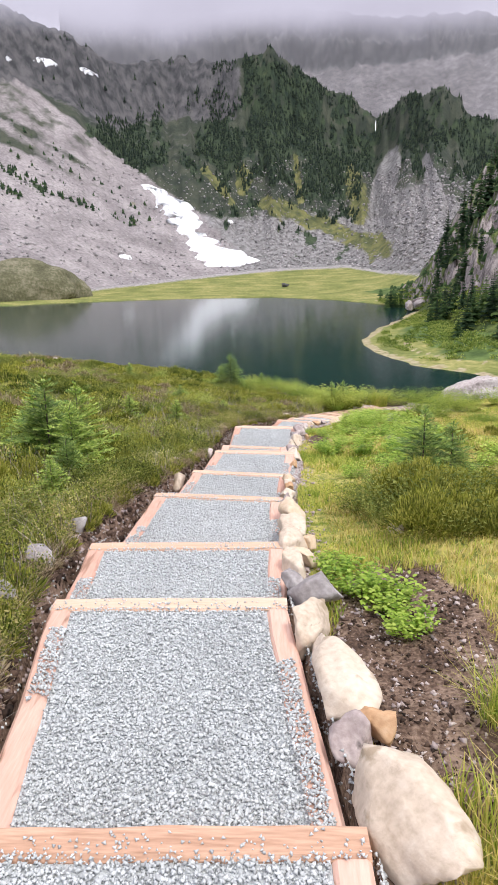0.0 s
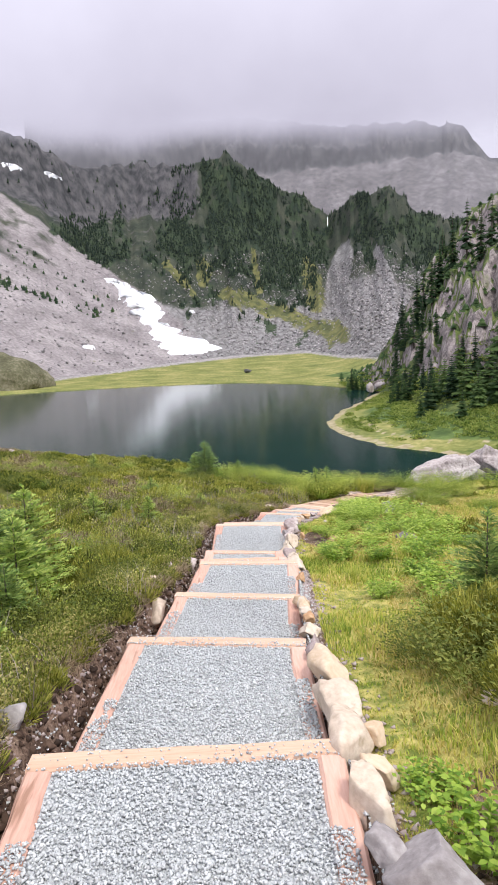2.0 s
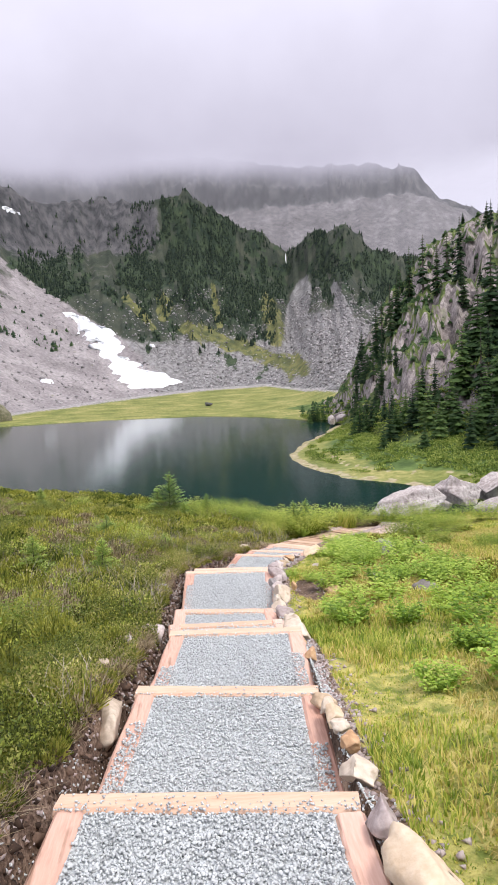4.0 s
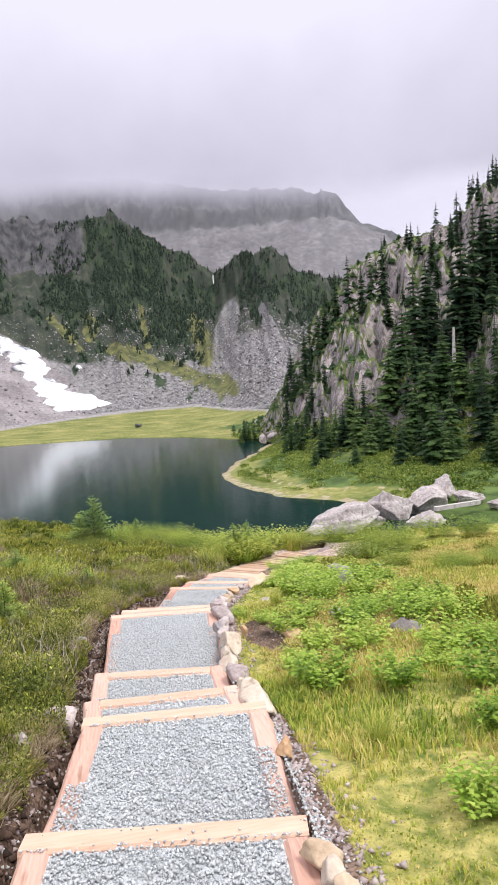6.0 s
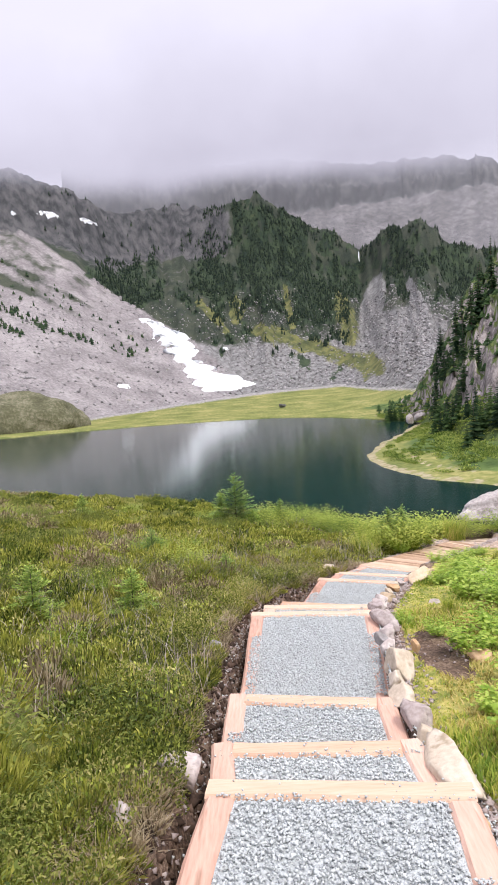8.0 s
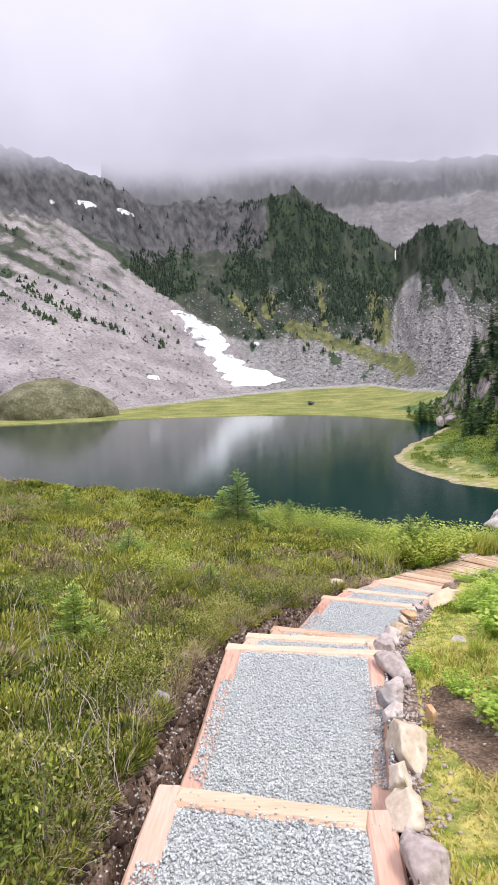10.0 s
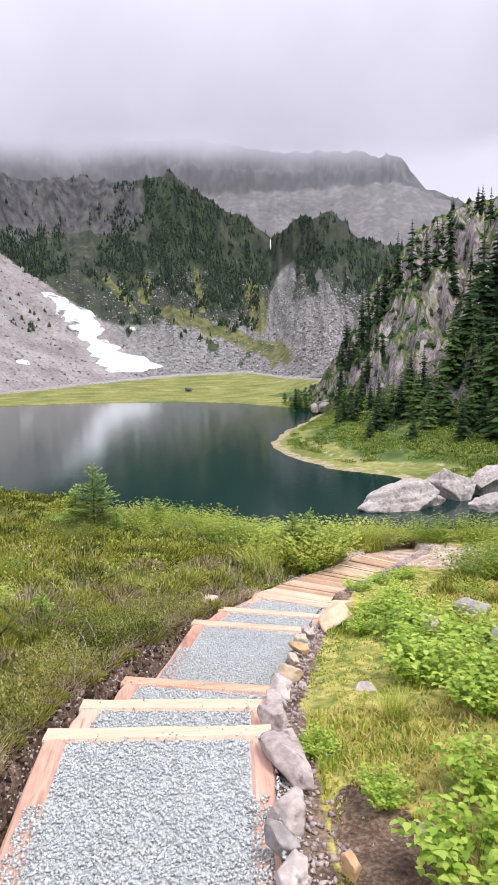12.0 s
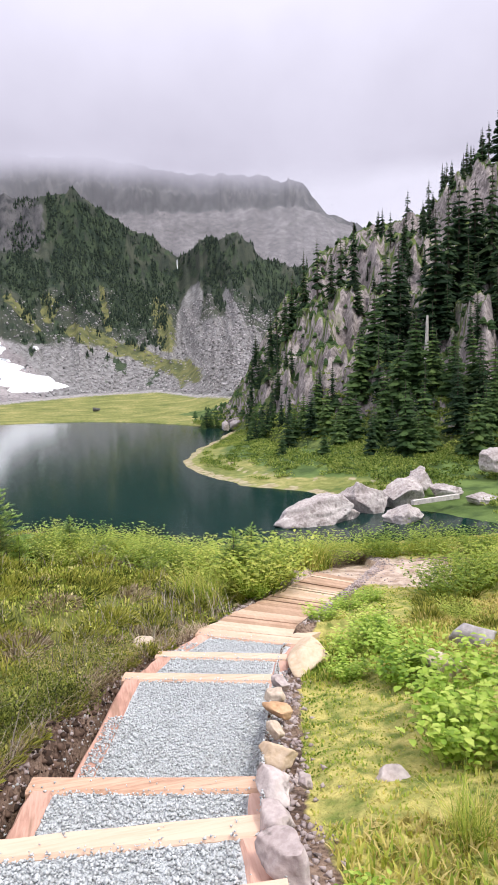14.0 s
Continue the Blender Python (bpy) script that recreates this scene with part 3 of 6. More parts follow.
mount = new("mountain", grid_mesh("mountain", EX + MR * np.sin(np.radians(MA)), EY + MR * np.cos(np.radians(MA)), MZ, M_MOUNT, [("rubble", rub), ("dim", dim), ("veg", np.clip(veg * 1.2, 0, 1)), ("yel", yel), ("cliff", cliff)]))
tagged(mount, "grey scree mountainside with dark forested ridge and cliffs", "mountain")

# the far massif with its head in the cloud
baz = np.arange(-16, 48, 0.2)
br = np.concatenate([np.linspace(950, 1250, 30), np.linspace(1255, 1300, 26), [1340, 1500]])
BR, BA = np.meshgrid(br, baz, indexing="ij")
mass_top = table(BA, [(-16, 17.5), (2, 17.5), (9, 16.6), (14.5, 16.4), (18.7, 15.6), (20.5, 13.4), (23.5, 12.1), (30, 11), (48, 10)]) + (fbm(BA * 1.6, BA * 0, 71, 4) - 0.5) * 0.5
skirt = table(BA, [(-16, 13.6), (0, 13.5), (9, 13.5), (18, 13.9), (20.5, 12.9), (23.5, 11.6), (30, 10.5), (48, 9)]) + (fbm(BA * 0.9, BA * 0, 77, 4) - 0.5) * 0.8
low = 6.0
ub, uc2 = np.clip((BR - 950) / 300, 0, 1), np.clip((BR - 1250) / 50, 0, 1)
bel = low + (skirt - low) * ub + (mass_top - skirt) * (smooth(uc2, 0.02, 0.35) * 0.6 + 0.4 * smooth(uc2, 0.5, 1.0)) * (BR > 1250)
BZ = EZ + BR * np.tan(np.radians(bel)) - np.clip(BR - 1300, 0, 300) * 0.4
BZ = BZ + (fbm(BA * 2.0, BR * 0.02, 73, 4) - 0.5) * 5 * (ub < 1) + (np.abs(fbm(BA * 7, BR * 0.002, 75, 4) - 0.5) - 0.15) * 90 * smooth(uc2, 0.02, 0.2) * (1 - smooth(uc2, 0.8, 1))
bcl = smooth(BR, 1240, 1256)
massif = new("mountain", grid_mesh("massif", EX + BR * np.sin(np.radians(BA)), EY + BR * np.cos(np.radians(BA)), BZ, M_MASSIF, [("veg", bcl * 0.25 + 0.45 * smooth(fbm(BA * 1.6, BR * 0.04, 79, 4), 0.6, 0.75) * (BA > 17)), ("cliff", bcl * 0.66)]))
tagged(massif, "distant table mountain with grey cliffs in low cloud", "mountain")

# ---------------------------------------------------------------- rocky wooded hill beside the lake
HB = [(8, 240), (11, 225), (12.5, 205), (14, 165), (16, 128), (19, 116), (23, 110), (30, 104), (45, 98), (75, 95)]
HT = [(8, 262), (12.5, 262), (16, 252), (20, 250), (25, 232), (30, 215), (45, 185), (75, 170)]
HE = [(8, -4.0), (11, -3.2), (12.5, -1.2), (14, 1.6), (16, 5.0), (19.8, 9.8), (23.5, 11.8), (26.2, 12.0), (28.5, 12.8), (30.7, 13.8), (34, 15.2), (45, 18), (75, 19)]


def hill_z(az, r):
    r0, r1 = table(az, HB), table(az, HT)
    z0, z1 = -13.6, EZ + r1 * np.tan(np.radians(table(az, HE)))
    u = (r - r0) / (r1 - r0)
    uc = np.clip(u, 0, 1)
    w = uc + (fbm(az * 0.35, r * 0.03, 81, 4) - 0.5) * 0.22 * smooth(uc, 0.0, 0.25) * (1 - smooth(uc, 0.85, 1))
    ledge = 0.09 * np.sin(w * 6.283 * 3.5 + az * 0.4) / 3.5 * 2
    z = z0 + (z1 - z0) * np.clip(w ** 1.15 + ledge * smooth(uc, 0.03, 0.2) * (1 - smooth(uc, 0.9, 1)), -0.05, 1.05)
    crag = np.abs(fbm(az * 1.1 + r * 0.02, r * 0.07, 83, 5) - 0.5)
    z = z + (0.2 - crag) * 22 * smooth(uc, 0.08, 0.3) * (1 - smooth(uc, 0.93, 1)) + (fbm(az * 3, r * 0.3, 85, 3) - 0.5) * 3.0 * smooth(uc, 0.02, 0.2)
    z = np.where(u > 1, z1 - (r - r1) * 0.25, z)
    return np.where(u < 0, z0 + (r - r0) * 0.12, z)


haz = np.arange(10.8, 76, 0.22)
hu = np.concatenate([np.linspace(-0.12, 1.0, 120), [1.05, 1.2, 1.6]])
HU, HA = np.meshgrid(hu, haz, indexing="ij")
HR = table(HA, HB) + HU * (table(HA, HT) - table(HA, HB))
HZ = hill_z(HA, HR)
steep = np.gradient(HZ, axis=0) / np.maximum(np.gradient(HR, axis=0), 0.3)
hveg = np.clip(1.15 - smooth(steep, 0.35, 1.0) + (fbm(HA * 0.8, HR * 0.05, 88, 4) - 0.5) * 1.2, 0, 1)
hveg = np.maximum(hveg * 0.9, 1 - smooth(HU, 0.02, 0.14))
hill = new("hill", grid_mesh("hill", EX + HR * np.sin(np.radians(HA)), EY + HR * np.cos(np.radians(HA)), HZ, M_HILL, [("veg", hveg)]))
tagged(hill, "steep rocky hillside with ledges, brush and conifers", "hill")

# ---------------------------------------------------------------- low cloud and painted haze
# toned sheets at 900 and 300 m are emissive veils imitating distance haze
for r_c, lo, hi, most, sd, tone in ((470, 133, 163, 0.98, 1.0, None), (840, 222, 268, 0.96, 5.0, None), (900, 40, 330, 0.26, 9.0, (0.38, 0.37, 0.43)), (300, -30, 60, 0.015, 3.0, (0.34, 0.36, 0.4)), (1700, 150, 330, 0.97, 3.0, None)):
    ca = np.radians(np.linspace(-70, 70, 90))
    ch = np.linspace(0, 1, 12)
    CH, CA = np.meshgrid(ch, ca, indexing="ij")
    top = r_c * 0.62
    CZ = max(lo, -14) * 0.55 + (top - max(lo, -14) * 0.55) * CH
    cloud = new("cloud", grid_mesh("cloud", EX + r_c * np.sin(CA), EY + r_c * np.cos(CA), CZ, cloud_haze_mat("mist_haze", lo, hi, most, sd, tone)))
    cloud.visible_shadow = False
    tagged(cloud, "pale grey self-glowing sheet of low cloud and painted distance haze", "cloud", kind="structure")

# ---------------------------------------------------------------- steps of timber and gravel
def beam(a, b, z, w, h, seed, dip=0.0):
    """A sawn timber from a to b (x, y), its top at z, with worn edges."""
    rnd = random.Random(seed)
    a, b = Vector((*a, 0)), Vector((*b, 0))
    d = (b - a)
    n = d.normalized().cross(Vector((0, 0, 1)))
    bm = bmesh.new()
    rings = []
    for i in range(7):
        p = a + d * (i / 6)
        c = 0.012 + rnd.random() * 0.01
        wob = rnd.uniform(-0.005, 0.005)
        prof = [(-w / 2, -h), (-w / 2, -c), (-w / 2 + c, 0), (w / 2 - c, 0), (w / 2, -c), (w / 2, -h)]
        rings.append([bm.verts.new((p.x + n.x * (s + wob), p.y + n.y * (s + wob), z - dip * i / 6 + t + rnd.uniform(-0.003, 0.003))) for s, t in prof])
    for r0, r1 in zip(rings, rings[1:]):
        for k in range(6):
            bm.faces.new((r0[k], r0[(k + 1) % 6], r1[(k + 1) % 6], r1[k]))
    bm.faces.new(rings[0][::-1])
    bm.faces.new(rings[-1])
    bmesh.ops.recalc_face_normals(bm, faces=bm.faces)
    return bm


prev = (0.42, 0.5, 1.72, 0.5, 0.3)
for k, s in enumerate(STEPS):
    xl, yl, xr, yr, z = s
    st = tagged(new("gravel_step"), "pinkish timber-framed step filled with grey crushed gravel", "step", "steps of the path")
    st.location = ((xl + xr) / 2, (yl + yr) / 2, z - 0.15)
    off = Matrix.Translation(-st.location)
    def put(name, bm, mat, label=""):
        bmesh.ops.transform(bm, matrix=off, verts=bm.verts)
        return part(name, bm, mat, st, label)
    tuck = 0.125 if k in (6, 7) else 0.0
    put("cross_timber", beam((xl + tuck, yl - 0.07), (xr - tuck, yr - 0.07), z, 0.14, 0.24, k * 9, 0.0), M_TIMBER_Y, "weathered cross timber")
    y0l, y0r = prev[1] - 0.02, prev[3] - 0.02
    x0l = prev[0] + (xl - prev[0]) * 0.15 + 0.0
    x0r = prev[2] + (xr - prev[2]) * 0.15
    rw = 0.13
    put("side_rail", beam((x0l + rw / 2, y0l), (xl + rw / 2, yl - (0.0 if tuck else 0.145)), z - 0.004, rw, 0.24, k * 9 + 1), M_RAIL)
    put("side_rail", beam((x0r - rw / 2, y0r), (xr - rw / 2, yr - (0.0 if tuck else 0.145)), z - 0.004, rw, 0.24, k * 9 + 2), M_RAIL)
    bm = bmesh.new()
    q = [bm.verts.new(v) for v in ((x0l + 0.03, y0l, z - 0.022), (x0r - 0.03, y0r, z - 0.022), (xr - 0.03, yr - 0.1, z - 0.022), (xl + 0.03, yl - 0.1, z - 0.022))]
    lo_ = [bm.verts.new(v.co - Vector((0, 0, 0.15))) for v in q]
    bm.faces.new(q)
    for i in range(4):
        bm.faces.new((q[i], lo_[i], lo_[(i + 1) % 4], q[(i + 1) % 4]))
    put("gravel_fill", bm, M_GBED, "packed grey gravel fill")
    prev = s

# loose crushed stone on the steps
def stones(name, pts, sizes, mat, seed):
    rs = np.random.RandomState(seed)
    n = len(pts)
    base = np.array([(1, 0, 0), (-0.5, 0.87, 0), (-0.5, -0.87, 0), (0.2, 0.1, 0.75), (0.1, -0.2, -0.7)], float)
    tri = np.array([(0, 1, 3), (1, 2, 3), (2, 0, 3), (1, 0, 4), (2, 1, 4), (0, 2, 4)])
    V = base[None] * (1 + rs.uniform(-0.35, 0.35, (n, 5, 3)))
    ang = rs.uniform(0, 6.283, n)
    tilt = rs.uniform(-0.7, 0.7, n)
    c, s_, ct, stt = np.cos(ang)[:, None], np.sin(ang)[:, None], np.cos(tilt)[:, None], np.sin(tilt)[:, None]
    x, y, z = V[..., 0], V[..., 1], V[..., 2]
    y, z = y * ct - z * stt, y * stt + z * ct
    x, y = x * c - y * s_, x * s_ + y * c
    V = np.stack([x, y, z], -1) * np.asarray(sizes)[:, None, None] + np.asarray(pts)[:, None, :]
    F = (tri[None] + np.arange(n)[:, None, None] * 5).reshape(-1, 3)
    return np_mesh(name, V.reshape(-1, 3), F, mat)


rs = np.random.RandomState(7)
gp, gs = [], []
prev = (0.42, 0.5, 1.72, 0.5, 0.3)
for s in STEPS:
    y0, y1 = (prev[1] + prev[3]) / 2, (s[1] + s[3]) / 2 - 0.13
    near_d = 10500 if y0 < 8 else 6500
    n = int((y1 - y0) * 1.25 * near_d)
    u, v = rs.rand(n), rs.rand(n)
    yl0, yr0 = prev[1], prev[3]
    xa = prev[0] + (s[0] - prev[0]) * (0.15 + 0.85 * v) + 0.06
    xb = prev[2] + (s[2] - prev[2]) * (0.15 + 0.85 * v) - 0.06
    edge = 0.5 + (u - 0.5) * 1.03
    px = xa + (xb - xa) * edge
    ya, yb = yl0 + (yr0 - yl0) * u, s[1] + (s[3] - s[1]) * u - 0.14
    py = ya + (yb - ya) * v
    # gravel spills over parts of the rails
    spill = ((yb - py) > 0.1 + 0.45 * vnoise(px * 0 + (u > 0.5) * 9 + s[4] * 5, py * 0 + s[1], 91) + 0.2 * vnoise(px * 0 + 4, py * 9, 92)) & (vnoise(px * 0 + (u > 0.5) * 5, py * 1.1, 93) + 0.25 * vnoise(px * 20, py * 7, 94) > 0.42)
    keep = spill | ((px > xa + 0.075) & (px < xb - 0.075))
    px, py = px[keep], py[keep]
    lift = np.where((px < xa[keep] + 0.075) | (px > xb[keep] - 0.075), 0.004, -0.016)
    gp.append(np.stack([px, py, s[4] + lift + rs.uniform(-0.004, 0.008, len(px))], -1))
    gs.append(0.005 + 0.0095 * rs.rand(len(px)) ** 1.6)
    m = 260 if s[1] < 10 else 70
    u = rs.rand(m)
    across = -0.145 + 0.14 * rs.rand(m) ** (3.0 if s[1] < 10 else 5.0) * (0.4 + 1.1 * vnoise(u * 5, u * 0 + s[1], 96))
    gp.append(np.stack([s[0] + (s[2] - s[0]) * u, s[1] + (s[3] - s[1]) * u + across, s[4] + rs.uniform(0.002, 0.007, m)], -1))
    gs.append(rs.uniform(0.004, 0.011, m))
    prev = s
gravel = new("gravel", stones("gravel", np.concatenate(gp), np.concatenate(gs), M_GRAVEL, 3))
tagged(gravel, "loose grey crushed stone covering the steps", "gravel", kind="stuff")


# ---------------------------------------------------------------- rocks
def rock_mesh(name, size, seed, mat, sub=3, rough=0.26, full=False):
    """An angular, weathered stone: a ball cut by random planes and roughened."""
    rnd = random.Random(seed)
    bm = bmesh.new()
    bmesh.ops.create_icosphere(bm, subdivisions=sub, radius=1.0)
    planes = [(Vector((rnd.gauss(0, 1), rnd.gauss(0, 1), rnd.gauss(0, 0.8))).normalized(), rnd.uniform(0.4, 0.78)) for _ in range(14)]
    shift = Vector((rnd.random() * 50, rnd.random() * 50, rnd.random() * 50))
    for v in bm.verts:
        for nrm, d in planes if name != "knoll" else ():
            k = v.co.dot(nrm) - d
            if k > 0:
                v.co -= nrm * k * 0.97
        v.co *= 1 + rough * 0.55 * noise.noise(v.co * 1.5 + shift) + rough * 0.3 * noise.noise(v.co * 4 + shift) + rough * 0.12 * noise.noise(v.co * 9 + shift) - rough * 0.08 * max(0.0, 0.12 - abs(noise.noise(v.co * 2.2 + shift * 2))) * 5
        v.co.x, v.co.y, v.co.z = v.co.x * size[0], v.co.y * size[1], v.co.z * size[2]
    if full:
        for i in range(3):
            lo_v, hi_v = min(v.co[i] for v in bm.verts), max(v.co[i] for v in bm.verts)
            for v in bm.verts:
                v.co[i] = size[i] * ((v.co[i] - lo_v) / (hi_v - lo_v) * 2 - 1)
    for f in bm.faces:
        f.smooth = True
    me = bpy.data.meshes.new(name)
    bm.to_mesh(me)
    bm.free()
    me.materials.append(mat)
    return me


def put_rock(name, x, y, size, seed, mat, label, rz=0.0, sink=0.3, sub=3, group="", z=None, rx=0, ry=0):
    ob = new(name, rock_mesh(name, size, seed, mat, sub, 0.26, True))
    zz = float(near_z(x, y)) if z is None else z
    ob.matrix_world = pose(x, y, zz + size[2] * (1 - sink), rx, ry, rz)
    return tagged(ob, label, "rock", group)


CREAM, PINK, OCHRE, GREY = M_ROCKS
EDGE = "stones lining the steps"
STONE_LABEL = {CREAM: "pale cream stone", PINK: "pinkish grey speckled stone", OCHRE: "rust-orange stone", GREY: "dark grey stone", M_TAN: "tan stone"}
# stones along the open side: x, y, half width, half length, half height, turn, stone
for x, y, sx, sy, sz, rz, mt in (
        (1.86, 4.2, 0.165, 0.27, 0.19, 22, CREAM), (1.70, 4.70, 0.1, 0.11, 0.13, 10, PINK), (1.84, 4.76, 0.07, 0.09, 0.09, 40, OCHRE), (1.69, 5.14, 0.15, 0.36, 0.16, 14, CREAM), (1.59, 5.66, 0.11, 0.2, 0.15, -8, CREAM),
        (1.63, 6.1, 0.15, 0.17, 0.15, 35, GREY), (1.50, 6.26, 0.08, 0.1, 0.1, 0, GREY), (1.52, 6.62, 0.09, 0.17, 0.12, 8, CREAM), (1.6, 6.88, 0.09, 0.12, 0.1, 30, M_TAN), (1.53, 7.16, 0.12, 0.2, 0.14, -6, CREAM),
        (1.53, 7.62, 0.12, 0.23, 0.14, 4, CREAM), (1.54, 8.12, 0.12, 0.22, 0.13, 10, M_TAN), (1.66, 7.2, 0.06, 0.07, 0.06, 25, M_TAN), (1.5, 8.52, 0.07, 0.11, 0.09, 0, PINK), (1.54, 9.0, 0.1, 0.13, 0.1, 20, CREAM),
        (1.56, 9.28, 0.06, 0.08, 0.07, 0, OCHRE), (1.55, 9.5, 0.06, 0.08, 0.08, 10, CREAM), (1.56, 9.68, 0.065, 0.09, 0.08, -10, M_TAN), (1.55, 9.85, 0.06, 0.08, 0.08, 15, CREAM), (1.57, 10.05, 0.09, 0.11, 0.09, 30, M_TAN),
        (1.66, 11.15, 0.06, 0.09, 0.07, 0, OCHRE), (1.66, 11.62, 0.05, 0.07, 0.06, 30, OCHRE), (1.68, 12.14, 0.13, 0.32, 0.13, 12, CREAM), (1.68, 12.62, 0.1, 0.12, 0.11, 0, CREAM), (1.66, 12.9, 0.11, 0.13, 0.12, 40, PINK),
        (1.66, 13.3, 0.1, 0.16, 0.12, 5, CREAM), (1.68, 13.6, 0.08, 0.12, 0.11, -15, CREAM), (1.79, 14.0, 0.13, 0.24, 0.17, 14, CREAM), (1.76, 14.46, 0.08, 0.1, 0.1, 0, PINK), (1.76, 14.68, 0.06, 0.09, 0.09, 30, GREY),
        (1.82, 14.94, 0.11, 0.14, 0.13, -10, PINK), (1.89, 15.42, 0.14, 0.28, 0.17, 6, PINK), (1.91, 15.94, 0.1, 0.14, 0.13, 20, PINK), (1.96, 16.26, 0.1, 0.13, 0.12, 0, PINK), (2.05, 16.62, 0.1, 0.15, 0.11, 15, PINK),
        (2.17, 17.0, 0.1, 0.13, 0.1, 40, M_TAN), (2.2, 16.6, 0.04, 0.06, 0.04, 0, PINK), (2.26, 17.3, 0.06, 0.09, 0.07, 0, CREAM), (2.36, 17.64, 0.08, 0.1, 0.08, 25, OCHRE), (2.44, 17.96, 0.08, 0.11, 0.08, 0, CREAM), (2.58, 18.3, 0.07, 0.1, 0.07, 30, PINK),
        (2.0, 14.5, 0.045, 0.07, 0.08, 10, OCHRE), (2.4, 14.65, 0.06, 0.07, 0.05, 50, PINK)):
    size_word = "large " if sx * sy > 0.045 else "small " if sx * sy < 0.006 else ""
    put_rock("edge_stone", x - (0.04 if y < 9 else 0.06), y, (sx * (0.95 if y < 9 else 0.82), sy * (1.08 if y < 9 else 0.92), sz * (0.9 if y < 9 else 0.75)), int(y * 100 + x * 7), mt, size_word + STONE_LABEL[mt] + " beside the timber edge of the steps", rz, 0.5, 4, EDGE, float(path_z(y)) - (0.1 if sx > 0.085 else 0.06))
rnd = random.Random(11)
put_rock("stone", 0.13, 10.2, (0.09, 0.28, 0.12), 71, CREAM, "long pale stone leaning in the eroded trench", 8, 0.3, 4, "", float(path_z(10.2)) - 0.2)
# slab leaning where the boardwalk starts
slab = put_rock("slab", 2.96, 18.95, (0.17, 0.4, 0.13), 23, M_TAN, "pale orange slab of stone beside the boardwalk", -28, 0.55, 4)
# stones beside the left trench
for x, y, r_, mt in ((0.1, 11.6, 0.07, PINK), (0.27, 12.16, 0.09, PINK), (-0.32, 6.6, 0.10, GREY), (-0.28, 5.9, 0.09, GREY), (-0.3, 7.4, 0.09, GREY), (0.02, 10.9, 0.06, CREAM),
                     (-0.35, 5.3, 0.12, GREY), (0.2, 14.4, 0.09, GREY), (1.4, 19.4, 0.07, PINK), (1.62, 19.8, 0.08, CREAM)):
    put_rock("stone", x, y, (r_, r_ * 1.2, r_), int(y * 77), mt, "half-buried stone in the eroded trench by the steps", rnd.uniform(0, 90), 0.5)
for x, y, r_, mt in ((3.3, 8.3, 0.12, PINK), (2.35, 7.5, 0.06, CREAM), (4.1, 17.2, 0.22, GREY), (3.7, 18.0, 0.15, CREAM), (3.15, 14.9, 0.1, PINK), (2.4, 14.2, 0.09, OCHRE), (4.6, 9.4, 0.25, OCHRE), (2.6, 16.6, 0.07, PINK), (3.4, 13.6, 0.12, GREY), (4.3, 18.6, 0.16, GREY), (4.9, 18.2, 0.12, GREY)):
    put_rock("stone", x, y, (r_, r_ * 1.3, r_ * 0.7), int(y * 55 + x), mt, "weathered stone lying in the grass", rnd.uniform(0, 90), 0.4)
for x, y, r_, l_ in ((-0.45, 24.1, 0.3, 1.5), (1.2, 23.6, 0.2, 1.2), (-6.5, 25.0, 0.3, 1.3)):
    put_rock("rock_outcrop", x, y, (r_ * l_, r_, r_ * 0.35), int(y * 31), PINK, "flat pale rock showing through the heath", 10, 0.55)

# ---------------------------------------------------------------- boardwalk
bw = tagged(new("boardwalk"), "weathered orange-brown plank boardwalk curving to a landing", "boardwalk")
bw.location = (2.6, 20.0, -2.3)
A0, B0, A1, B1 = Vector((2.2, 20.2, -2.22)), Vector((3.14, 19.62, -2.22)), Vector((4.5, 23.05, -2.63)), Vector((5.3, 22.1, -2.63))
N = 32
for i in range(N):
    t0, t1 = i / N, (i + 0.975) / N
    bm = bmesh.new()
    corners = [A0.lerp(A1, t0), B0.lerp(B1, t0), B0.lerp(B1, t1), A0.lerp(A1, t1)]
    j = [Vector((rnd.uniform(-0.02, 0.02), rnd.uniform(-0.004, 0.004), 0)) for _ in range(4)]
    up = rnd.uniform(-0.006, 0.006)
    top_ = [bm.verts.new(c + q_ + Vector((0, 0, up)) - Vector(bw.location)) for c, q_ in zip(corners, j)]
    bot_ = [bm.verts.new(v.co - Vector((0, 0, 0.05))) for v in top_]
    bm.faces.new(top_)
    bm.faces.new(bot_[::-1])
    for q_ in range(4):
        bm.faces.new((top_[q_], bot_[q_], bot_[(q_ + 1) % 4], top_[(q_ + 1) % 4]))
    part("plank", bm, M_PLANK, bw)
for side in (0.12, 0.88):
    bm = beam((A0.lerp(B0, side) - bw.location).to_2d(), (A1.lerp(B1, side) - bw.location).to_2d(), A0.z - bw.location.z - 0.06, 0.1, 0.2, int(side * 10), A0.z - A1.z)
    part("bearer", bm, M_PLANK, bw)

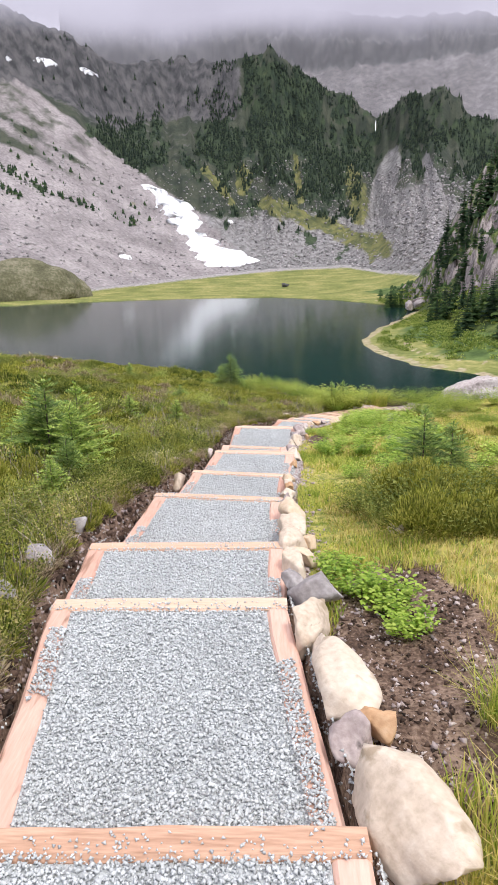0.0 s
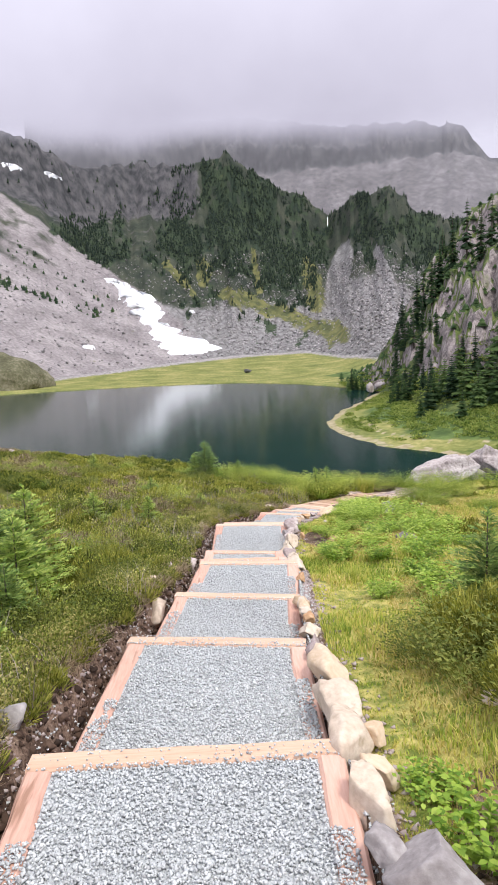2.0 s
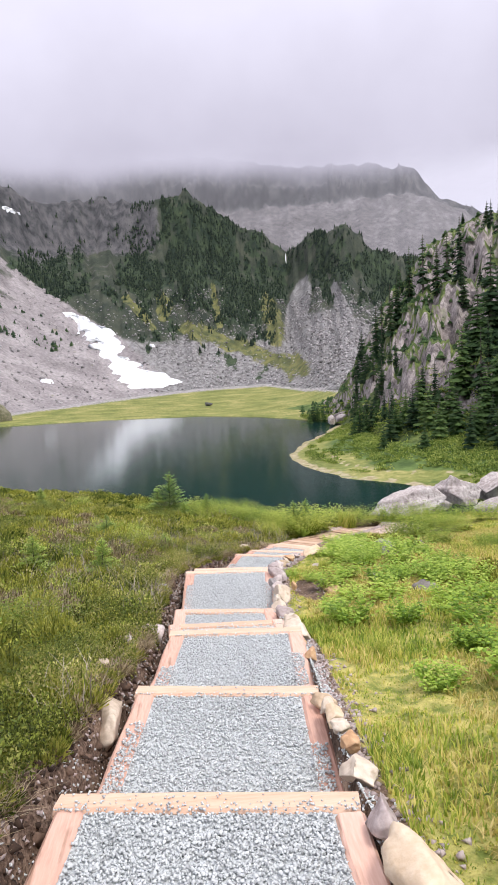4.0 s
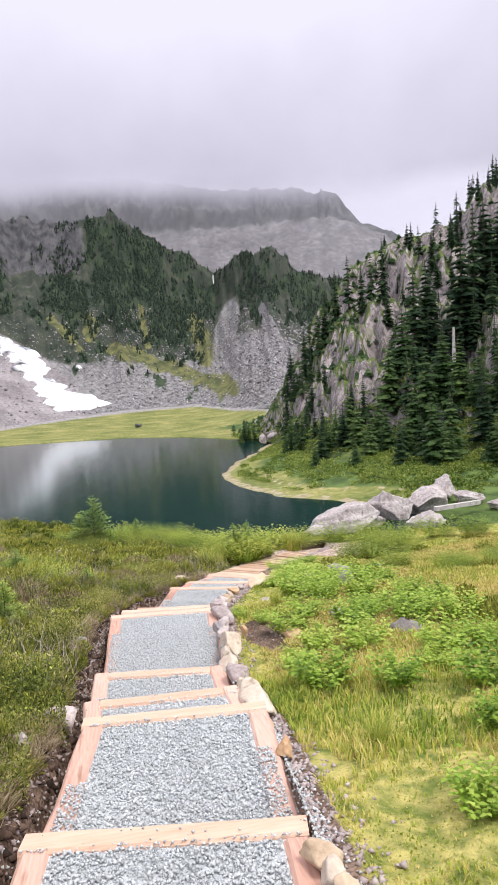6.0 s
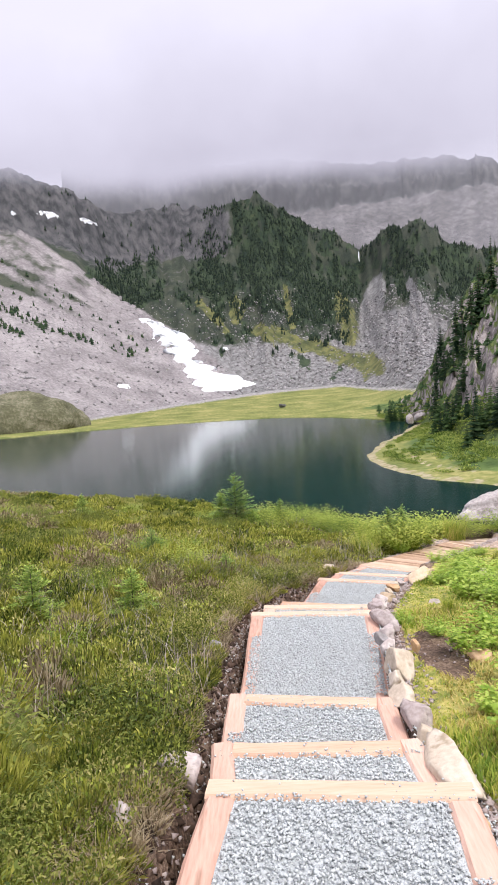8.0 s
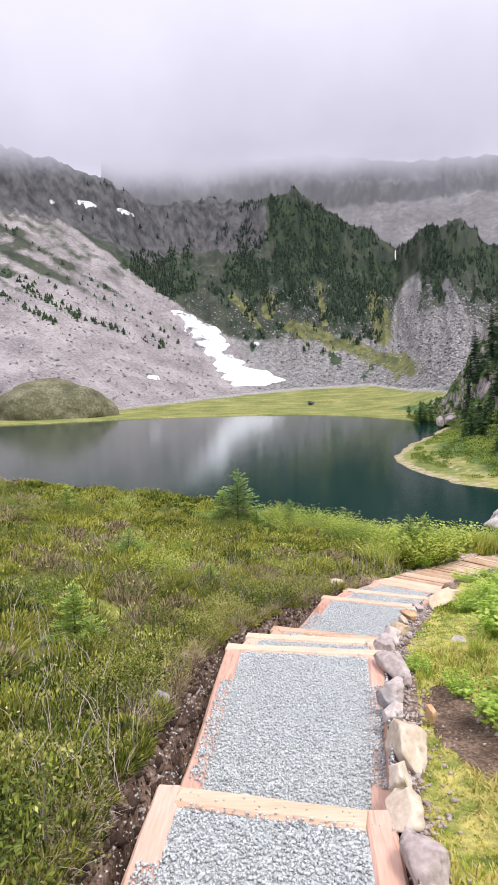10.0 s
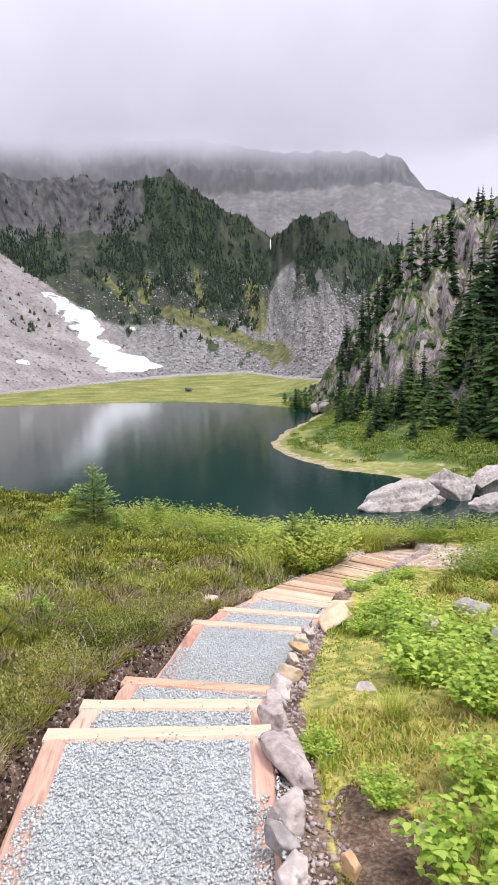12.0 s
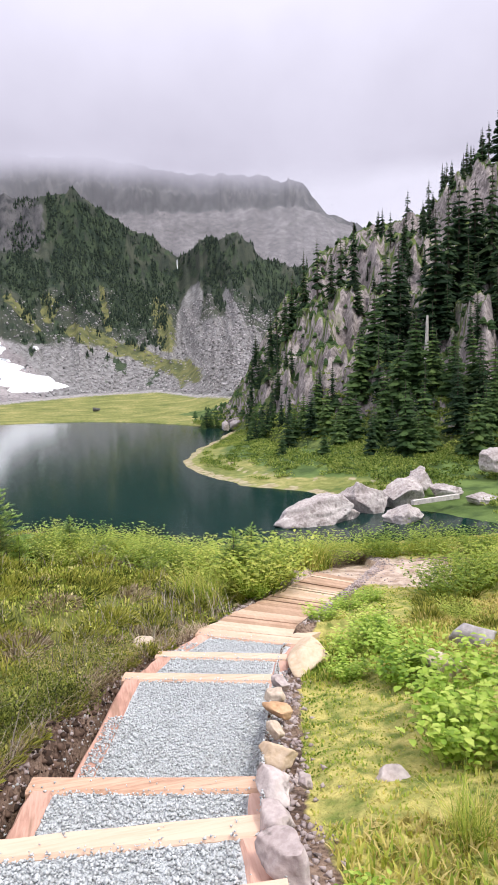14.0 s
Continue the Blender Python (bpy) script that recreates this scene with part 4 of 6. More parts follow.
# ---------------------------------------------------------------- snow patches and distant rocks
def drape(az, el, height):
    """Places on the mountainside at which the slope shows at these angles."""
    rr = np.linspace(0, 1, 260)
    out = []
    for a, e in zip(az.ravel(), el.ravel()):
        r0, r1 = table(a, BASE_R), table(a, TOP_R)
        r = r0 + rr * (r1 - r0)
        z = mountain_z(np.full_like(r, a), r)
        ee = np.maximum.accumulate(np.degrees(np.arctan2(z - EZ, r)))
        k = min(int(np.searchsorted(ee, e)), len(r) - 1)
        out.append((EX + r[k] * math.sin(radians(a)), EY + r[k] * math.cos(radians(a)), z[k] + height))
    return np.array(out).reshape(*az.shape, 3)


def snow(name, rows, label, n=26, m=14, height=1.2):
    el = np.linspace(rows[0][0], rows[-1][0], n)[:, None] + np.zeros((1, m))
    ks = [-r[0] for r in rows]
    le, ri = np.interp(-el, ks, [r[1] for r in rows]), np.interp(-el, ks, [r[2] for r in rows])
    v = np.linspace(0, 1, m)[None] + np.zeros((n, 1))
    wob = (fbm(el * 5.0, np.round(v) * 7.0, 95, 5) - 0.5) * 1.15 * (ri - le) * np.abs(v - 0.5) * 2
    az = le + (ri - le) * v + wob
    edge = np.minimum.reduce([smooth(v, 0, 0.12), smooth(1 - v, 0, 0.12), smooth(np.arange(n)[:, None] + v * 0, 0, 2), smooth(n - 1 - np.arange(n)[:, None] + v * 0, 0, 2)])
    P = drape(az, el, 0.0)
    P[..., 2] += -1.5 + (height + 1.5) * edge + 0.5
    ob = new(name, grid_mesh(name, P[..., 0], P[..., 1], P[..., 2], M_SNOW))
    return tagged(ob, label, "snow", "snow patches" if name == "snow_patch" else "")


snow("snow_patch", [(5.9, -10.9, -10.5), (4.8, -9.7, -8.1), (3.6, -9.0, -6.2), (2.9, -8.6, -6.1), (2.2, -8.2, -6.4), (1.4, -7.4, -5.2), (0.5, -6.2, -3.4), (-0.3, -5.6, -1.8), (-0.85, -5.7, -3.0)], "long bright patch of old snow lying on the scree", 40, 20)
snow("snow_patch", [(14.2, -18.1, -17.8), (13.95, -17.8, -16.6), (13.75, -16.9, -16.3)], "small snow patch high on the dark cliff", 12, 8)
snow("snow_patch", [(13.75, -14.9, -14.7), (13.45, -14.4, -13.9), (13.1, -13.6, -13.2)], "small snow patch high on the dark cliff", 12, 8)
snow("snow_patch", [(14.15, -20.2, -19.95), (14.0, -20.0, -19.7)], "small snow patch high on the dark cliff", 8, 6)
snow("snow_patch", [(0.3, -13.0, -12.8), (0.1, -12.6, -12.0), (-0.02, -12.0, -11.7)], "thin strip of snow on the scree", 8, 8)
snow("snow_patch", [(2.95, -3.9, -3.6), (2.7, -3.7, -3.3)], "small spot of snow on the scree", 6, 6, 0.9)

fall = snow("waterfall", [(10.1, 8.0, 8.05), (9.5, 7.94, 8.05), (8.8, 8.03, 8.12)], "thin white waterfall on the dark cliff", 10, 5, 0.6)
tagged(fall, category="waterfall")


def polar(az, r):
    return EX + r * math.sin(radians(az)), EY + r * math.cos(radians(az))


def rock_at(name, az, r, size, seed, z, label, mat=M_BOULDER, rz=0, sub=4):
    x, y = polar(az, r)
    ob = new(name, rock_mesh(name, size, seed, mat, sub, 0.22))
    ob.matrix_world = pose(x, y, z, 0, 0, rz)
    return tagged(ob, label, "rock")


knoll_mat = material("knoll", [(0.3, (0.06, 0.06, 0.035)), (0.5, (0.13, 0.125, 0.07)), (0.65, (0.24, 0.22, 0.15))], 0.12, 8, fine=0.9, bump=0.8, rough=0.95, bump_dist=1.0)
rock_at("knoll", -20.8, 318, (30, 24, 17), 4, -15.0, "low brown-green mossy knoll at the foot of the scree", knoll_mat, 20, 5)
rock_at("meadow_rock", 0.9, 335, (2.6, 2.0, 1.6), 8, -12.2, "lone dark rock standing in the meadow", rock_mat("dark_rock", (0.05, 0.05, 0.05), (0.1, 0.1, 0.1), (0.2, 0.19, 0.19)))
for x, y, z, sx, sy, sz, rz, sd, lab in ((24.9, 80.5, -14.5, 7.6, 3.6, 2.6, 6, 1, "huge rounded grey boulder at the lake outlet"), (32.0, 84.0, -14.0, 4.0, 3.2, 3.0, -15, 2, "tall pale angular boulder beside the outlet"),
                                  (36.6, 85.0, -13.9, 3.3, 2.6, 3.0, 20, 3, "split grey boulder beside the outlet"), (33.4, 77.6, -14.8, 3.5, 2.3, 1.9, 5, 5, "low grey boulder in the stream"),
                                  (40.2, 86.5, -12.9, 2.3, 2.0, 1.8, 40, 6, "smaller grey boulder on the bank"), (42.0, 84.0, -13.3, 2.2, 1.6, 1.1, 0, 7, "smaller grey boulder on the bank"), (41.5, 90.0, -12.2, 1.8, 1.4, 1.3, 70, 9, "smaller grey boulder on the bank"),
                                  (44.5, 80.0, -13.6, 2.0, 1.4, 0.9, 0, 12, "smaller grey boulder on the bank"), (51, 88, -11.0, 2.4, 2.2, 2.3, 0, 14, "smaller grey boulder on the bank")):
    ob = new("boulder", rock_mesh("boulder", (sx, sy, sz), sd * 7, M_BOULDER, 5, 0.4))
    ob.matrix_world = pose(x, y, z, 0, 0, rz)
    tagged(ob, lab, "boulder", "boulders at the outlet")
bm = beam((35.2, 78.8), (41.8, 80.6), -13.1, 0.5, 0.5, 3)
log = part("fallen_log", bm, M_DEAD, None)
tagged(log, "bleached fallen log lying across the boulders", "log")
for i, (x, y, s_) in enumerate(((46.8, 214, 2.6), (44.5, 209, 2.0), (42.3, 212, 1.6), (50, 213, 3.0), (53, 210, 2.5), (41, 205, 1.5))):
    ob = new("shore_rock", rock_mesh("shore_rock", (s_ * 1.4, s_, s_), 60 + i, M_BOULDER, 3, 0.3))
    ob.matrix_world = pose(x, y, -13.6 + s_ * 0.3, 0, 0, i * 40)
    tagged(ob, "pale rock outcrop on the far shore", "rock", "rocks on the far shore")


# ---------------------------------------------------------------- conifers
def conifer_arrays(h, spread, whorls, arms, rnd, bare=0.08, droop=0.35, gap=0.0):
    V, F = [], []
    for i in range(whorls):
        t = i / (whorls - 1)
        z = h * (bare + (0.985 - bare) * t ** 0.92)
        ln = spread * (1 - t) ** 0.82 * (0.78 + 0.22 * math.sin(i * 2.4)) + 0.03 * spread
        a0 = rnd.uniform(0, 6.28)
        for k in range(arms):
            if rnd.random() < gap:
                continue
            a = a0 + 6.283 * k / arms + rnd.uniform(-0.35, 0.35)
            L_ = ln * rnd.uniform(0.65, 1.15)
            d, p = Vector((math.cos(a), math.sin(a), 0)), Vector((-math.sin(a), math.cos(a), 0))
            w = L_ * 0.3
            dz = -droop * L_ * rnd.uniform(0.6, 1.3)
            base = Vector((0, 0, z))
            segs = ((0.0, 0.05, 0.06), (0.35, 1.0, -0.05), (0.7, 0.75, -0.4), (1.0, 0.0, -1.0 + 0.5))
            b = len(V)
            for s_, ww, zz in segs:
                c = base + d * (L_ * s_) + Vector((0, 0, dz * s_ + 0.08 * L_ * s_ * (1 - s_)))
                jit = rnd.uniform(0.7, 1.3)
                V.append(c + p * (w * ww * jit) - Vector((0, 0, 0.16 * L_ * ww)))
                V.append(c + Vector((0, 0, 0.05 * L_)))
                V.append(c - p * (w * ww / jit) - Vector((0, 0, 0.16 * L_ * ww)))
            for s_ in range(3):
                q = b + s_ * 3
                F += [(q, q + 1, q + 4, q + 3), (q + 1, q + 2, q + 5, q + 4)]
            # drooping side sprays
            for s_ in (0.3, 0.55, 0.8):
                for sd in (-1, 1):
                    c = base + d * (L_ * s_) + Vector((0, 0, dz * s_))
                    tip = c + p * (sd * w * rnd.uniform(1.1, 1.9) * (1.1 - s_)) + d * (L_ * 0.22) - Vector((0, 0, L_ * rnd.uniform(0.1, 0.3)))
                    b = len(V)
                    V += [c - d * (L_ * 0.1), c + d * (L_ * 0.1), tip, c + (tip - c) * 0.5 - d * (0.08 * L_)]
                    F.append((b, b + 1, b + 2, b + 3))
    return V, F


def conifer(name, h, spread, whorls, arms, seed, needles, label, bare=0.08, droop=0.35, gap=0.1):
    rnd = random.Random(seed)
    tree = tagged(new(name), label, "tree")
    bm = bmesh.new()
    bmesh.ops.create_cone(bm, cap_ends=True, segments=8, radius1=h * 0.019, radius2=h * 0.003, depth=h * 0.985, matrix=Matrix.Translation((0, 0, h * 0.985 / 2 - h * 0.02)))
    part("trunk", bm, M_BARK, tree)
    V, F = conifer_arrays(h, spread, whorls, arms, rnd, bare, droop, gap)
    cr = new("crown", np_mesh("crown", [tuple(v) for v in V], F, needles))
    cr.parent = tree
    return tree


FIRS = [conifer("fir_tree", 10.0, 2.3, 22, 8, 1, M_NEEDLE, "dark green conifer on the rocky slope", 0.06),
        conifer("fir_tree", 10.0, 1.6, 24, 7, 2, M_NEEDLE, "slender dark conifer on the rocky slope", 0.1, 0.5),
        conifer("fir_tree", 10.0, 1.9, 17, 7, 3, M_NEEDLE, "ragged dark conifer with gaps in its crown", 0.2, 0.45, 0.3),
        conifer("fir_tree", 10.0, 2.9, 20, 9, 4, M_NEEDLE_M, "broad dark green conifer at the foot of the slope", 0.02)]
used = set()
rnd = random.Random(5)


def plant_fir(kind, az, r, h, z=None):
    x, y = polar(az, r)
    if z is None:
        z = max(float(hill_z(np.array(az), np.array(r))), float(valley(np.array(x), np.array(y))[0]))
    m = pose(x, y, z - 0.15, 0, 0, rnd.uniform(0, 360)) @ Matrix.Diagonal((h / 10 * rnd.uniform(0.85, 1.1), h / 10 * rnd.uniform(0.85, 1.1), h / 10, 1))
    t = FIRS[kind]
    if kind not in used:
        used.add(kind)
    else:
        t = copy_thing(t, Matrix.Identity(4))
    t.matrix_basis = m
    tagged(t, group="conifers on the slope")


count = 0
while count < 215:
    az = rnd.uniform(13.5, 40)
    u = rnd.random() ** 1.25
    r0, r1 = table(az, HB), table(az, HT)
    r = float(r0 + u * (r1 - r0))
    dens = float(fbm(np.array(az * 0.5), np.array(r * 0.035), 101, 3))
    if dens < 0.46 - 0.10 * (az > 24) + 0.08 * (0.35 < u < 0.8) * (az < 24) or rnd.random() < 0.1:
        continue
    h = rnd.uniform(4, 11) if u > 0.15 else rnd.uniform(3.5, 9)
    if az > 23 and u < 0.55:
        h *= 1.3
    plant_fir(rnd.choice([0, 1, 2, 0, 1]) if u > 0.12 else rnd.choice([3, 0, 3]), az, r, h)
    count += 1
# tall trees that stand out
for az, r, h, k in ((24.6, 150, 24, 0), (25.6, 156, 21, 0), (28.4, 150, 27, 0), (29.4, 156, 26, 1), (30.2, 160, 28, 0), (31.4, 162, 25, 0), (32.6, 158, 27, 1), (33.6, 152, 25, 0), (34.8, 150, 24, 0), (23.6, 140, 17, 3), (22.4, 136, 13, 3),
                    (26.8, 128, 14, 3), (25.4, 126, 13, 3), (24.2, 124, 11, 3), (28.0, 126, 12, 3), (29.6, 124, 11, 3), (31.0, 122, 12, 3), (32.6, 120, 13, 3), (22.0, 124, 9, 3), (20.6, 122, 8, 3), (21.4, 132, 11, 3), (19.6, 128, 9, 3), (34.2, 118, 12, 3),
                    (15.4, 200, 17, 1), (15.9, 206, 15, 2), (16.6, 196, 16, 1), (17.2, 202, 15, 0), (18.2, 205, 18, 1), (19.3, 200, 17, 2), (20.4, 190, 15, 1), (21.2, 195, 16, 2), (22.2, 185, 18, 1),
                    (26.6, 228, 10, 2), (28.2, 224, 11, 2), (29.2, 218, 12, 1), (29.8, 216, 10, 2), (31.0, 212, 14, 1), (31.5, 211, 12, 2), (32.0, 210, 15, 1), (33.4, 208, 20, 0), (33.9, 207, 17, 1), (34.6, 205, 18, 0), (35.5, 204, 18, 1), (36.5, 202, 18, 0),
                    (9.6, 218, 5, 3), (9.9, 220, 7.5, 0), (10.3, 221, 6, 3), (10.8, 219, 5, 3), (13.4, 152, 5, 3), (13.9, 155, 6, 0), (14.4, 153, 6.5, 3), (14.9, 156, 7.5, 0), (15.4, 152, 6, 3), (15.9, 120, 5, 3), (17.0, 132, 7, 3), (17.8, 134, 8, 3), (18.4, 130, 9, 0), (18.9, 138, 10, 3)):
    plant_fir(k, az, r, h)

# dead standing trunk
snag_x, snag_y = polar(27.6, 138)
bm = bmesh.new()
bmesh.ops.create_cone(bm, cap_ends=True, segments=9, radius1=0.6, radius2=0.22, depth=12.5, matrix=Matrix.Translation((0, 0, 6.0)))
for v in bm.verts:
    v.co.x += 0.03 * v.co.z * math.sin(v.co.z * 0.5)
snag = part("dead_trunk", bm, M_DEAD, None)
snag.matrix_world = pose(snag_x, snag_y, float(hill_z(np.array(27.6), np.array(138.0))) - 0.2, 0, 1.5, 0)
tagged(snag, "bleached dead trunk standing among the conifers", "dead tree")

# far forest on the ridge and shrubs on the scree, too many to count
def small_trees(name, P, H, W, mat, seed):
    rs = np.random.RandomState(seed)
    n = len(P)
    V, F = [], []
    for lev, (z0, z1, w) in enumerate(((0.0, 0.5, 1.0), (0.28, 0.78, 0.72), (0.55, 1.0, 0.45))):
        for s_ in range(6):
            a = 1.047 * s_ + rs.uniform(-0.3, 0.3, n)
            rr = W * w * rs.uniform(0.6, 1.15, n)
            V.append(np.stack([P[:, 0] + rr * np.cos(a), P[:, 1] + rr * np.sin(a), P[:, 2] + H * (z0 + rs.uniform(-0.05, 0.05, n))], -1))
        V.append(np.stack([P[:, 0], P[:, 1], P[:, 2] + H * z1], -1))
        F += [(lev * 7 + s_, lev * 7 + (s_ + 1) % 6, lev * 7 + 6) for s_ in range(6)]
    V = np.stack(V, 1)
    F = (np.array(F)[None] + np.arange(n)[:, None, None] * 21).reshape(-1, 3)
    return np_mesh(name, V.reshape(-1, 3), F, mat)


rs = np.random.RandomState(9)
w = (np.clip(veg - 0.3, 0, 1) * (MA > -18) * (MA < 24) * (EL > 1.5) * (U_ <= 1.0) + 0.18 * (U_ > 0.95) * (U_ <= 1.0) * (MA > -2) * (MA < 22)).ravel()
pick = rs.choice(len(w), 9500, p=w / w.sum())
fa, fr = MA.ravel()[pick] + rs.uniform(-0.12, 0.12, len(pick)), MR.ravel()[pick] + rs.uniform(-2, 2, len(pick))
fz = mountain_z(fa, fr)
FP = np.stack([EX + fr * np.sin(np.radians(fa)), EY + fr * np.cos(np.radians(fa)), fz - 0.4], -1)
fh = (1.5 + 4.4 * rs.rand(len(pick)) ** 2.6) * (0.6 + 0.8 * fbm(fa, fr * 0.02, 105, 3))
forest = new("forest", small_trees("forest", FP, fh, fh * 0.34, M_NEEDLE_F, 4))
tagged(forest, "dark conifer forest covering the distant ridge", "forest", kind="stuff")
w = (np.clip(dotted, 0, 1)).ravel()
pick = rs.choice(len(w), 420, p=w / w.sum())
fa, fr = MA.ravel()[pick], MR.ravel()[pick]
FP = np.stack([EX + fr * np.sin(np.radians(fa)), EY + fr * np.cos(np.radians(fa)), mountain_z(fa, fr) - 0.3], -1)
fh = 0.8 + 3.4 * rs.rand(len(pick)) ** 1.8
scrub = new("scrub", small_trees("scrub", FP, fh, fh * 0.55, M_NEEDLE, 6))
tagged(scrub, "scattered dark scrub on the pale scree", "scrub", kind="stuff")
# blocks of stone strewn over the scree
w = ((EL < 7.5) * (U_ > 0.0) * (U_ < 0.7) * (0.25 + 1.2 * np.clip(gul, 0, 1) + 0.8 * smooth(MA, -6, 1)) * (1 - 0.9 * np.clip(veg + yel, 0, 1)) * (MA > -27) * (MA < 22)).ravel()
pick = rs.choice(len(w), 15000, p=w / w.sum())
fa, fr = MA.ravel()[pick] + rs.uniform(-0.1, 0.1, len(pick)), MR.ravel()[pick] + rs.uniform(-1.5, 1.5, len(pick))
FP = np.stack([EX + fr * np.sin(np.radians(fa)), EY + fr * np.cos(np.radians(fa)), mountain_z(fa, fr) + 0.1], -1)
talus = new("talus", stones("talus", FP, 0.35 + 1.3 * rs.rand(len(pick)) ** 4, M_TALUS, 31))
tagged(talus, "grey blocks of stone strewn over the scree", "scree", kind="stuff")
# brush on the foot of the wooded hill
n = 2600
ba = rs.uniform(9, 42, n)
bu = rs.uniform(-0.1, 1, n) ** 1.0
brr = table(ba, HB) + np.where(rs.rand(n) < 0.5, rs.uniform(-0.12, 0.2, n), bu) * (table(ba, HT) - table(ba, HB))
bx, by = EX + brr * np.sin(np.radians(ba)), EY + brr * np.cos(np.radians(ba))
bz = np.maximum(hill_z(ba, brr), valley(bx, by)[0])
ok = bz > -14.2
ok &= (brr - table(ba, HB)) / (table(ba, HT) - table(ba, HB)) > 0.16
bh = rs.uniform(0.6, 1.9, n)
brush = new("brush", small_trees("brush", np.stack([bx, by, bz - 0.3], -1)[ok], bh[ok], (bh * 0.9)[ok], M_NEEDLE_M, 8))
tagged(brush, "low green brush between the rocks of the hill", "brush", kind="stuff")

# ---------------------------------------------------------------- near vegetation
def leaf_soup(name, P, size, up, mat, seed, slim=0.45):
    """Many small pointed leaves: P base points, size lengths, up how far they point upwards."""
    rs = np.random.RandomState(seed)
    n = len(P)
    a = rs.uniform(0, 6.283, n)
    el = np.clip(rs.normal(up, 0.4, n), -0.4, 1.5)
    d = np.stack([np.cos(a) * np.cos(el), np.sin(a) * np.cos(el), np.sin(el)], -1)
    t = rs.normal(0, 1, (n, 3))
    s_ = np.cross(d, t)
    s_ /= np.maximum(np.linalg.norm(s_, axis=1, keepdims=True), 1e-6)
    L_ = np.asarray(size)[:, None]
    V = np.stack([P, P + d * L_ * 0.45 + s_ * L_ * slim * 0.5, P + d * L_ - np.array([0, 0, 0.12]) * L_, P + d * L_ * 0.45 - s_ * L_ * slim * 0.5], 1)
    F = np.arange(n * 4).reshape(n, 4)
    return np_mesh(name, V.reshape(-1, 3), F, mat)


def blades(name, P, H, W, lean, mat, seed):
    """Upright tapering blades that bend over at the tip."""
    rs = np.random.RandomState(seed)
    n = len(P)
    a = rs.uniform(0, 6.283, n)
    side = np.stack([-np.sin(a), np.cos(a), a * 0], -1) * np.asarray(W)[:, None]
    d = np.stack([np.cos(a), np.sin(a), a * 0], -1) * (lean * np.asarray(H) * rs.uniform(0.2, 1.4, n))[:, None]
    z = np.array([0, 0, 1.0]) * np.asarray(H)[:, None]
    V = np.stack([P - side, P + side, P + d * 0.35 + z * 0.62 + side * 0.7, P + d * 0.35 + z * 0.62 - side * 0.7, P + d + z * 0.95], 1)
    b = np.arange(n)[:, None] * 5
    F = np.concatenate([np.concatenate([b, b + 1, b + 2], 1), np.concatenate([b, b + 2, b + 3], 1), np.concatenate([b + 3, b + 2, b + 4], 1)])
    return np_mesh(name, V.reshape(-1, 3), F, mat)


def edges(y):
    return np.interp(y, YS, XL), np.interp(y, YS, XR)


rs = np.random.RandomState(21)
# heather on the open slope: cushions of fine sprigs
n = 230000
hx, hy = 1.5 - 13.5 * rs.rand(n) ** 1.9, 2.5 + 25.5 * rs.rand(n)
xl, xr = edges(hy)
hx = hx + xl - 1.1
dl = xl - hx
tuss = fbm(hx * 1.25, hy * 1.25, 111, 4)
cover = fbm(hx * 0.5, hy * 0.5, 115, 3)
keep = (dl > 0.12 + 0.22 * vnoise(hx * 0 + 3, hy * 2.2, 117)) & (cover > 0.34) & (tuss > 0.33)
hx, hy, dl, tuss, cover = (v[keep] for v in (hx, hy, dl, tuss, cover))
top = (0.02 + 0.26 * smooth(tuss, 0.42, 0.62)) * smooth(dl, 0.0, 0.2) * (1.05 - 0.5 * smooth(hy, 12, 22))
hq = rs.rand(len(hx)) ** 0.5
hz = near_z(hx, hy) + top * hq
size = (0.028 + 0.004 * np.clip(dl, 0, 9)) * rs.uniform(0.7, 1.6, len(hx)) + 0.010 * smooth(hy, 10, 24)
HP = np.stack([hx, hy, hz - 0.03], -1)
fine = dl < 3.2
lot = rs.rand(len(hx))
thin = fine & (lot < 0.16)
tip = fine & ~thin & (hq > 0.8) & (tuss > 0.44)
thin = thin | tip
tips = new("heather", leaf_soup("heather_tips", HP[tip] + np.array([0, 0, 0.015]), (0.015 + 0.0024 * dl + 0.0008 * hy)[tip] * rs.uniform(0.7, 1.5, int(tip.sum())), 1.1, M_TIP, 25, 0.45))
tagged(tips, "fresh yellow-green heather tips", "heather", kind="stuff")
heather = new("heather", leaf_soup("heather", HP[fine & ~thin], (0.013 + 0.0022 * dl + 0.0007 * hy)[fine & ~thin] * rs.uniform(0.7, 1.5, int((fine & ~thin).sum())), 1.0, M_HEATH, 5, 0.5))
thin = thin & ~tip
sprigs = new("heather", blades("heather_sprigs", HP[thin], rs.uniform(0.04, 0.10, int(thin.sum())), rs.uniform(0.002, 0.004, int(thin.sum())) * (1 + 0.03 * hy[thin]), 0.5, M_HEATH, 15))
tagged(sprigs, "upright sprigs of heather on the slope", "heather", kind="stuff")
fine = fine | (lot < 0.25)

far_heather = new("heather", leaf_soup("far_heather", HP[~fine], size[~fine] * 0.8, 0.9, M_HEATH, 5, 0.34))
tagged(far_heather, "olive and straw-coloured heather farther up the slope", "heather", kind="stuff")
tagged(heather, "dense olive-green heather and low shrubs on the slope", "heather", kind="stuff")

n = 120000
ey = 4.3 + 15.2 * rs.rand(n)
xl, xr = edges(ey)
dl = 0.09 + 0.16 * vnoise(ey * 0 + 5, ey * 2.0, 119) + 0.62 * rs.rand(n) ** 1.5
ex = xl - dl
